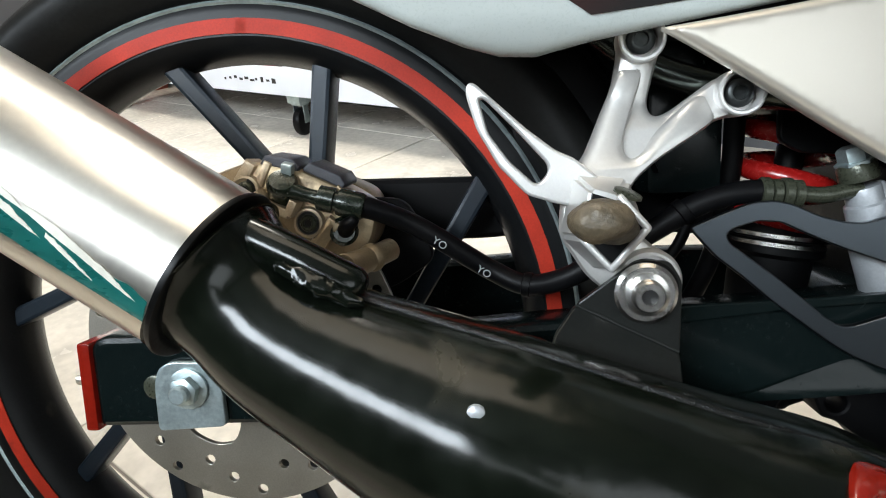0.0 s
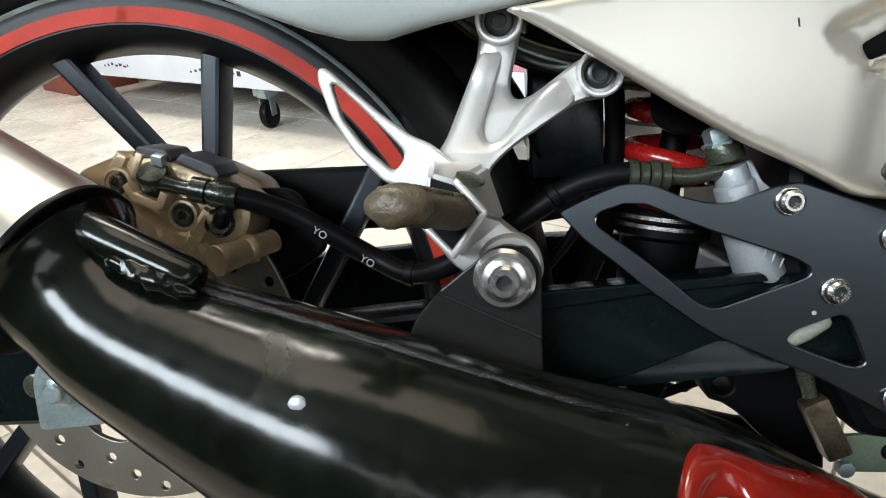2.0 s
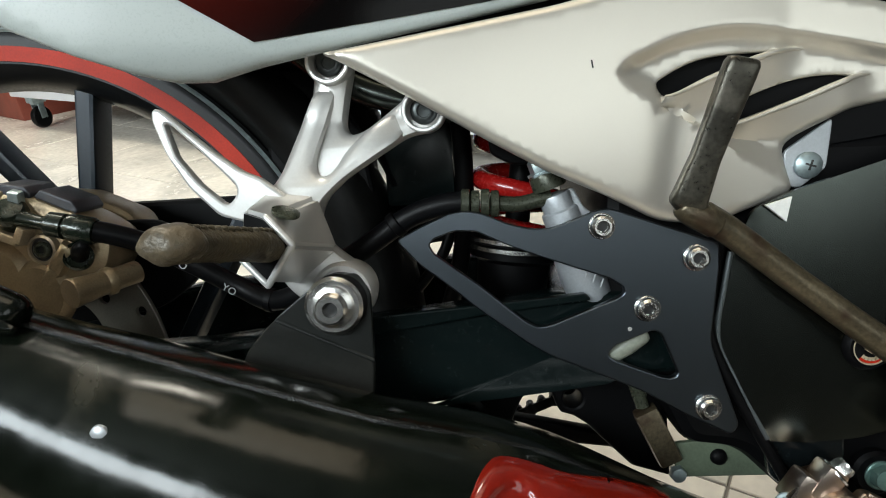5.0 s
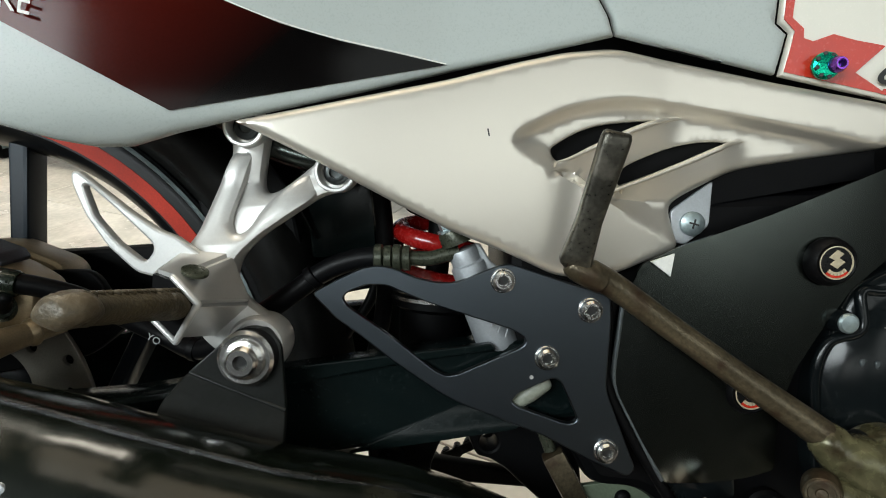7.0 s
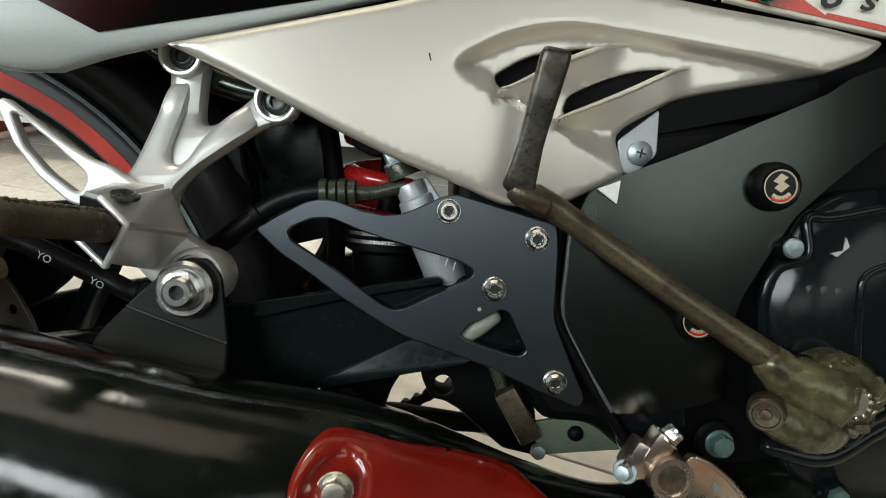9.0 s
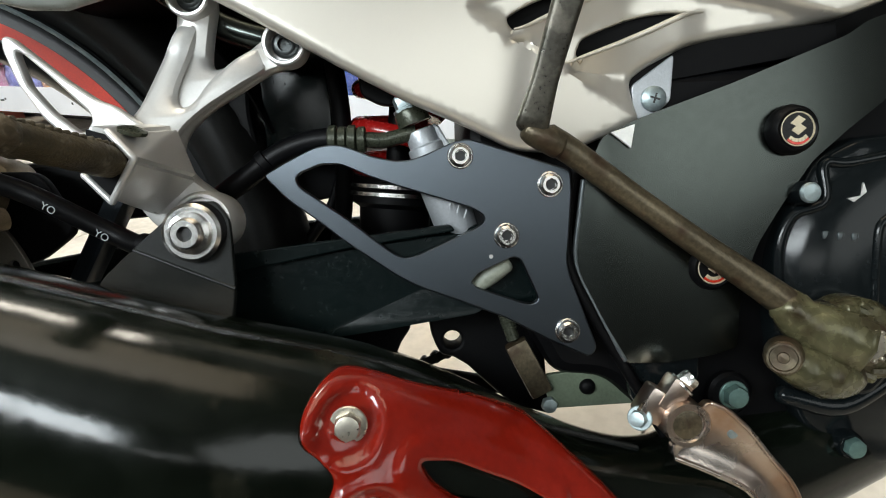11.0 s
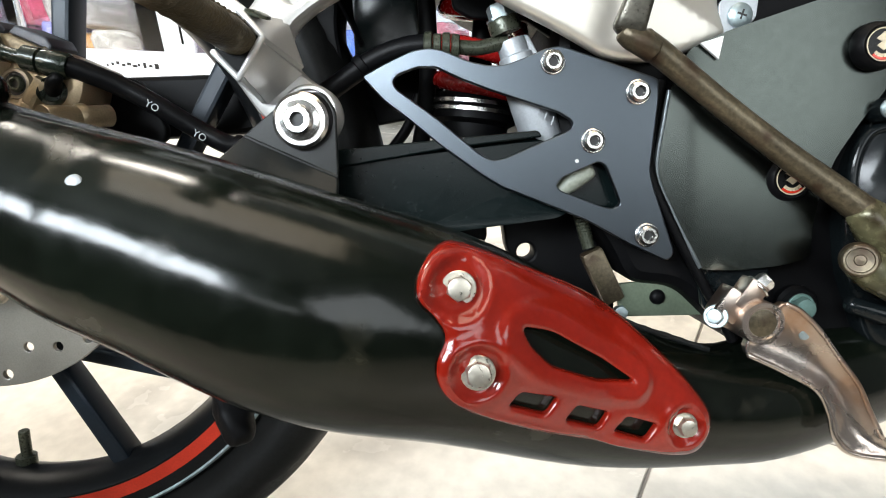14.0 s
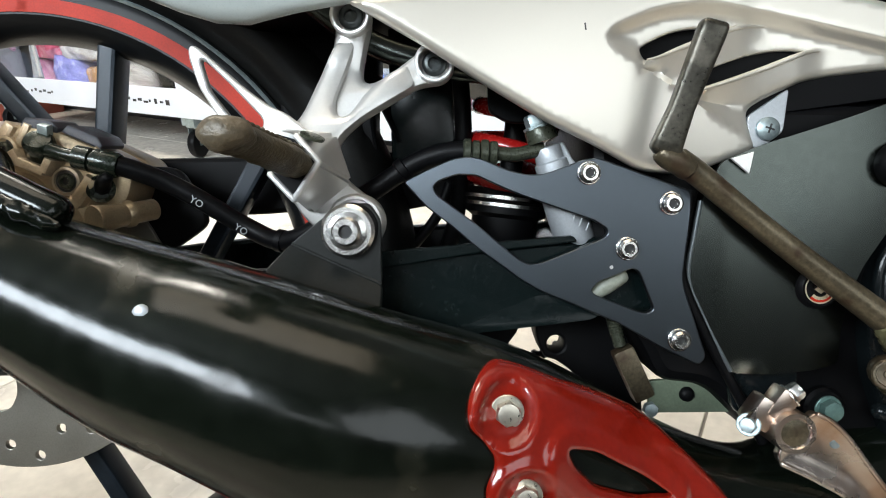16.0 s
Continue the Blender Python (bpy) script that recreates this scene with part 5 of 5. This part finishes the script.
for (x, z), lab in (((570, 86), "black rubber plug with a round badge"), ((526.5, 15), "black rubber plug with a round badge")):
    y = cover_face(x, z) + (0 if x > 540 else 6)
    plug = part("cover_plug", lathe(BM(), [(13, 0), (13.5, 3), (12.5, 7), (10.5, 9), (9.6, 8.4), (0, 8.4)], (x, y, z), OUT, 36), RUBBER, cover, lab)
    part("badge_face", lathe(BM(), [(8.9, 8.4), (8.8, 8.9), (0, 9.0)], (x, y, z), OUT, 32), BADGE, plug, "black round badge")
    part("badge_ring", lathe(BM(), [(8.9, 8.6), (9.1, 9.4), (8.6, 9.5), (8.3, 8.9)], (x, y, z), OUT, 32), BADGE_GOLD, plug, "thin pale gold rim")
    arc = [radians(222 + 96 * k / 12) for k in range(13)]
    bm = plate(BM(), [(x + 8.2 * math.cos(a), z + 8.2 * math.sin(a)) for a in arc] + [(x + 6.8 * math.cos(a), z + 6.8 * math.sin(a)) for a in arc[::-1]], y - 9.3, y - 8.8, bevel=0.1)
    part("badge_field", bm, RED_PLASTIC, plug, "red lower edge of the badge")
    bm = BM()
    for k in range(6):
        a = radians(228 + 17 * k)
        box(bm, -0.75, 0.75, -0.2, 0.2, -0.95, 0.95, 0, 1, mm(x + 5.9 * math.cos(a), y - 9.2, z + 5.9 * math.sin(a), 0, -(228 + 17 * k - 270), 0))
    part("badge_bars", bm, BADGE_GOLD, plug, "unreadable row of pale marks")
    bm = BM()
    plate(bm, [(x - 4, z + 3.2), (x + 0.5, z + 7), (x + 4.2, z + 4.6), (x - 0.4, z + 1.2)], y - 9.3, y - 8.9, bevel=0.1)
    plate(bm, [(x - 3.6, z - 0.4), (x + 1, z + 2.8), (x + 4.6, z + 0.2), (x + 0.2, z - 3.2)], y - 9.3, y - 8.9, bevel=0.1)
    part("badge_mark", bm, BADGE_GOLD, plug, "pale angular badge shape")
bm = plate(BM(), [(474, 92), (487, 95.5), (484.3, 83)], -91, -88.5, bevel=0.2)
part("cover_clip", bm, INK_WHITE, cover, "small white plastic clip")
bm = plate(BM(), fillet([(492, 118), (517, 134), (514, 108), (500, 98), (493, 100)], 3), -72, -68, bevel=0.6)
tab = part("mounting_tab", bm, ALU_GREY, side_cover, "grey mounting tab")
bm = lathe(BM(), [(7, 0), (7, 2), (5, 3.4), (0, 3.8)], (504, -72, 110), OUT, 26)
screw = part("tab_screw", bm, ZINC, side_cover, "grey cross-head screw")
for turn in (20, 110):
    part("screw_slot", box(BM(), -2.8, 2.8, -0.4, 0.4, -0.5, 0.5, 0, 1, mm(504, -75.7, 110, 0, turn, 0)), INK_BLACK, screw)

KICK = mat("kick_pedal_dark", (0.052, 0.048, 0.038), 0.32, 0.7, 500, 30, 0.45, 0.06, 0.0, (0.15, 0.135, 0.11), 0.6, 40, blotch_rough=0.4)
# kick starter ---------------------------------------------------------
bm = tube(BM(), [(574, -115, -19), (558, -112, -6), (536, -108.5, 12), (512, -106, 31), (480, -105, 57), (449, -106.5, 82.5), (436, -109, 91)], [9.5, 8.4, 7.6, 7, 6.7, 6.9, 7.2], 20, 6, ends=3)
kick = part("kick_lever", bm, RUST, bike, "rusty brown steel kick start lever")
bm = BM()
rings = []
for t, wide, deep in ((-0.03, 5.0, 3.4), (0.0, 7.6, 5.2), (0.03, 8.4, 6.0), (0.1, 8.0, 6.0), (0.35, 6.6, 5.4), (0.6, 6.9, 5.4), (0.9, 7.4, 5.6), (0.97, 7.3, 5.5), (1.0, 6.6, 4.8), (1.012, 5.4, 3.6)):
    c = Vector((428, -110, 95.5)).lerp(Vector((449.5, -122.5, 160)), t)
    u, w = Vector((0.95, -0.1, -0.3)).normalized(), Vector((0.13, 0.98, 0.12)).normalized()
    rings.append([c + u * wide * math.copysign(abs(math.cos(a)) ** 0.45, math.cos(a)) + w * deep * math.copysign(abs(math.sin(a)) ** 0.45, math.sin(a)) for a in (2 * math.pi * k / 28 for k in range(28))])
loft(bm, rings)
part("kick_pedal", bm, KICK, kick, "dark worn folding kick pedal", 50)
part("pedal_joint", tube(BM(), [(426, -110, 95.8), (430, -110, 93), (436, -110, 89.6), (442, -108.5, 86)], [5.6, 6.6, 6.9, 6.8], 20, 5, ends=2), RUST, kick, "rusty forged joint of the kick pedal", 60)
bm = lathe(BM(), [(15, 0), (20, 2), (22, 6), (22, 22), (19, 26), (12, 27), (11, 22), (0, 22)], (590, -92, -25), OUT, 36)
hub = part("kick_hub", bm, GREASE, kick, "greasy kick starter hub")
bm = tube(BM(), [(553, -112, -3), (562, -112, -12), (575, -113, -20), (588, -113, -26)], [9, 12, 15.5, 17], 24, 8, ends=4)
tube(bm, [(549, -117, -30), (560, -117, -36), (574, -116, -42), (586, -112, -44)], [9, 11.5, 12, 10], 20, 8, ends=4)
for v in bm.verts:
    v.co += v.normal * (1.1 * noise.noise(v.co * 0.11) + 0.5 * noise.noise(v.co * 0.35))
part("hub_clamp", bm, GREASE, kick, "greasy cast clamp of the kick lever", 60)
bm = lathe(BM(), [(9.5, -8), (9.5, 0), (9, 1), (8.6, 5), (7.6, 6), (6.6, 6), (6.2, 4.6), (3, 4.4), (2.6, 5.4), (0, 5.6)], (547, -121, -28), (-0.5, -0.85, 0.1), 24)
part("clamp_bolt", bm, RUST, kick, "rusty round bolt head")
bm = lathe(BM(), [(7.5, 0), (7.5, 8), (6.4, 9), (3, 9)], (590, -117, -25), OUT, 14)
for k in range(12):
    a = radians(30 * k)
    rod(bm, (590 + 7.6 * math.cos(a), -117, -25 + 7.6 * math.sin(a)), (590 + 7.6 * math.cos(a), -127, -25 + 7.6 * math.sin(a)), 1.1, 6, 0.2)
part("spline_shaft", bm, BOLT, kick, "splined kick shaft end")

# engine ---------------------------------------------------------------
# block widened past the engine as dark backing for gaps round the covers
bm = BM()
plate(bm, fillet([(400, 132), (470, 128), (690, 120), (690, -120), (600, -125), (560, -110), (505, -86), (470, -50), (440, -46), (428, -20), (405, 10), (396, 60)], 10), -70, 110, bevel=8)
engine = part("engine_block", bm, BLACK, bike, "black engine block, widened as dark backing behind the covers")


def case_face(x, z):
    d = math.hypot((x - 640) / 75, (z + 10) / 85)
    return -84 - 12 * max(0, 1 - d ** 4)


bm = panel(BM(), fillet([(562, -12), (566, 20), (576, 44), (590, 70), (612, 80), (690, 82), (690, -112), (610, -112), (580, -84), (566, -44)], 8), case_face, 16, (), 6, 7)
case = part("engine_cover", bm, ENGINE, engine, "glossy black clutch cover with chipped paint", 60)
for x, z, r, y in ((578, 52, 4.6, -93), (603, -94, 6, -90), (607, -33, 5, -100), (640, 74, 5.5, -92)):
    part("case_boss", lathe(BM(), [(r + 2.5, -10), (r + 1.6, 0), (r + 0.6, 1.2)], (x, y, z), OUT, 24), ENGINE, engine)
    part("case_bolt", hex_head(BM(), (x, y - 1.5, z), OUT, r, 4, 0, 15) if z != 52 else lathe(BM(), [(r + 1, 0), (r + 1, 1.2), (r, 2.4), (0, 3)], (x, y - 1.5, z), OUT, 24), ZINC if z > 0 else TEAL_ZINC, engine, "dull zinc-plated case bolt")
part("frame_bolt", hex_head(BM(), (542, -78, -63), OUT, 7, 5, 8.5, 25), TEAL_ZINC, engine, "large green-grey frame bolt")
part("frame_boss", lathe(BM(), [(13, 0), (13, 4), (11, 6)], (541, -72, -63), OUT, 30), BLACK, engine)
for k in range(3):
    part("cast_mark", box(BM(), -1.8, 1.8, -0.3, 0.3, -2.2, 2.2, 0.8, 1, mm(589 + 7 * k, case_face(588 + 7 * k, 28) - 0.2, 28 - k, 0, 0, 0)), ALU_DARK, case)
bm = plate(BM(), [(601, 47), (608, 48), (610, 55), (612.5, 47), (612, 42), (607, 43)], case_face(606, 48) - 0.5, case_face(606, 48) + 1, bevel=0.1)
part("paint_chip", bm, ALU, case, "bare patch of chipped paint")
LUG = [(366, 0), (440, -4), (442, -84), (418, -76), (399, -56), (391, -47), (382, -40.5), (374, -38), (371, -32), (368.5, -24)]
bm = plate(BM(), fillet(LUG, 2), -34, -10, [[(382 + 6 * math.cos(k), -29 + 6 * math.sin(k)) for k in (2 * math.pi * j / 18 for j in range(18))]], 2)
part("linkage_plate", bm, BLACK, engine, "black suspension linkage plate with a round hole")
bm = plate(BM(), fillet([(303, -4), (356, -4), (356, -18), (349, -27), (343, -40), (338, -72), (304, -74), (302, -30)], 3), -38, -20, bevel=2)
link = part("linkage_arm", bm, BLACK, engine, "black suspension link")
part("link_bolt", lathe(BM(), [(9, 0), (9, 2), (6, 3), (5.6, 6), (0, 6.5)], (318, -38, -33), OUT, 22), ENGINE, link)
# the lower run of the drive chain on the far side
bm = BM()
DIR = Vector((0.93, 0, 0.36)).normalized()
for k in range(24):
    p = Vector((236, 34, -110)) + DIR * (9.5 * k)
    for dy in ((-4, -2) if k % 2 else (-6, -4)):
        lathe(bm, [(4.2, 0), (4.6, 0.3), (4.6, 1.3), (4.2, 1.6)], p + Vector((0, dy, 0)), (0, 1, 0), 12)
    limb(bm, (p.x, p.z), (p.x + DIR.x * 9.5, p.z + DIR.z * 9.5), 7, 7, 28.2, 30.2, 0.3)
    rod(bm, (p.x, 28, p.z), (p.x, 42, p.z), 3, 10)
part("drive_chain", bm, RIM, bike, "dirty black drive chain")
bm = plate(BM(), fillet([(330, -52), (346, -54), (404, -68), (440, -72), (440, -84), (330, -68)], 3), 0, 12, bevel=2)
part("lower_link", bm, BLACK, engine)

for line, r in (([(566, -6), (567, 22), (575, 39), (591, 46), (593, 66), (607, 66), (640, 70)], 3.2), ([(612, -12), (614, 20), (619, 34), (640, 40)], 2.6)):
    bm = tube(BM(), [(x, case_face(x, z) + 0.8, z) for x, z in line], r, 14, 6, ends=2)
    part("case_ridge", bm, ENGINE, case)

# rear brake pedal and its linkage -------------------------------------
bm = plate(BM(), fillet([(434, -48), (488, -45), (499, -52), (500, -70), (438, -69)], 3), -62, -58, bevel=0.6)
strap = part("linkage_bracket", bm, OLIVE, bike, "olive painted steel bracket")
part("bracket_rivet", lathe(BM(), [(5, 0), (4.4, 2), (2.5, 3.4)], (461, -62, -57), OUT, 20), BLACK, strap)
part("bracket_bolt", hex_head(BM(), (437, -62, -66), OUT, 5, 4), ZINC, strap)
bm = tube(BM(), [(411, -60, 6), (414, -61, -8), (418, -62, -24)], 4, 14)
push = part("push_rod", bm, OIL, strap, "grimy threaded push rod")
for k in range(9):
    part("thread_ridge", lathe(BM(), [(4, -0.6), (4.7, 0), (4, 0.6)], (412.4 + 0.5 * k, -61, -1 - 2 * k), (0.2, 0, -1), 14), OIL, push)
part("push_clevis", box(BM(), -7, 7, -6, 6, -18, 18, 2.5, 2, mm(426, -62, -42, 0, -24, 0)), RUST, strap, "rusty brown clevis")
PED = [(490, -73), (491, -79.5), (510, -89), (530, -100.5), (536.6, -113), (539.6, -127), (549, -137), (578, -142), (604, -146), (606, -136), (578, -133), (566, -128.5), (559.5, -113), (553.5, -97.5), (544, -84), (532, -66.5), (520, -55), (510.5, -50), (507, -53), (498, -62)]
pedal = part("brake_pedal", panel(BM(), fillet(PED, 5), lambda x, z: -117 + 4.5 * (1 - math.exp(-(edge_gap((x, z), [PED]) / 6.5) ** 2)) - 0.1 * max(-95 - z, 0), 4, (), 3.5, 1.5), PEDAL, bike, "chromed rear brake pedal, worn rusty plating and brown reflections put into its colour")
EDGE = [(492, -79.2), (510, -88.3), (529, -99.8), (535.8, -113), (538.8, -126.6), (548.6, -136.2), (578, -141.2), (602, -145)]
part("pedal_rim", tube(BM(), [(x, -117 - 0.1 * max(-95 - z, 0), z) for x, z in EDGE], 1.6, 12, 5, ends=1), PEDAL, pedal, "bright rolled edge of the pedal")
EDGE = [(512, -51.5), (520, -56), (531, -67.5), (543, -84.6), (552.5, -98), (558.5, -113), (565, -128)]
part("pedal_rim", tube(BM(), [(x, -116.6 - 0.1 * max(-95 - z, 0), z) for x, z in EDGE], 1.4, 12, 5, ends=1), PEDAL, pedal)
part("pedal_boss", lathe(BM(), [(8.4, 1), (9, 0), (11.4, 0), (12, 1), (12, 30), (11, 31)], (498, -120, -61), (0, 1, 0), 36), PEDAL, pedal)
part("pedal_shaft", lathe(BM(), [(8.6, 0), (8.4, 0.6), (7.6, 1), (0, 1.2)], (498, -118, -61), OUT, 26), RUST, pedal, "dull brown pedal shaft end")
bm = BM()
box(bm, -7, 7, -7, 7, -9, 9, 2.5, 2, mm(484, -108, -52, 0, 35, 0))
box(bm, -6, 6, -7, 7, -9, 9, 2.5, 2, mm(494, -109, -47, 0, 35, 0))
part("pedal_clamp", bm, PEDAL, pedal)
part("clamp_bolt", hex_head(BM(), (499, -110, -43), (0.75, -0.1, 0.6), 5.2, 6, 7.5), CHROME, pedal)
part("clamp_bolt", hex_head(BM(), (476, -112, -58), (-0.5, -0.7, 0.2), 4.6, 5, 6.5), ZINC, pedal)
part("pedal_pivot_screw", lathe(BM(), [(3, 0), (2.6, 1)], (524, -113, -70), OUT, 14), ZINC, pedal)

part("rod_boot", tube(BM(), [(396, -77, 12), (405, -77.5, 18), (415, -77, 24)], [4, 5.6, 5], 16, 4, ends=2.5), BOOT, strap, "pale grey-green pushrod boot")
bm = plate(BM(), fillet([(478, -36), (522, -37), (522, -52), (506, -53), (488, -66), (482, -60)], 3), -80, -74, bevel=1.5)
part("footrest_bracket", bm, ENGINE, engine, "glossy dark bracket under the frame cover")
# black plate added to keep the gap below the box dark
bm = plate(BM(), fillet([(250, 112), (328, 104), (334, 72), (320, 66), (300, 68), (272, 64), (252, 44), (240, 60)], 5), 38, 46, bevel=1.5)
part("chain_cover", bm, BLACK, bike, "black plate added to fill the dark gap below the box")
part("linkage_rod", tube(BM(), [(282, 20, 36), (302, 22, 60), (312, 24, 84)], 4, 10), BLACK, bike)

# rubber stop under the swingarm
bm = tube(BM(), [(192, -80, -96), (198, -92, -112), (203, -98, -126)], [10, 11, 8], 24, 6, ends=3)
for v in bm.verts:
    v.co += v.normal * 2.2 * noise.noise(v.co * 0.12)
part("rubber_stop", bm, BLACK, exhaust, "grimy black rubber stop")

# lumps of grease and casting marks on the kick starter's hub
random.seed(5)
bm = BM()
for k in range(16):
    a = random.uniform(0, 6.28)
    tube(bm, [(590 + 17 * math.cos(a), -117, -25 + 17 * math.sin(a)), (590 + 20 * math.cos(a + 0.3), -118, -25 + 20 * math.sin(a + 0.3))], random.uniform(1.4, 3.2), 8, 1, ends=1)
part("grease", bm, GREASE, kick)
part("hub_web", plate(BM(), fillet([(562, -12), (574, -4), (600, -10), (612, -22), (614, -44), (600, -58), (580, -54), (560, -48)], 6), -110, -98, bevel=3), RIM, kick)
part("shaft_clip", lathe(BM(), [(10, 0), (11.5, 0.5), (11.5, 1.6), (10, 2)], (590, -120, -25), OUT, 22), RUST, kick)
bm = tube(BM(), [(560, -96, -58), (590, -98, -66), (620, -98, -52), (650, -98, -40)], [5, 6, 6, 6], 14, 5, ends=3)
part("lower_case_rib", bm, ENGINE, engine, "greasy lower rib of the engine case")
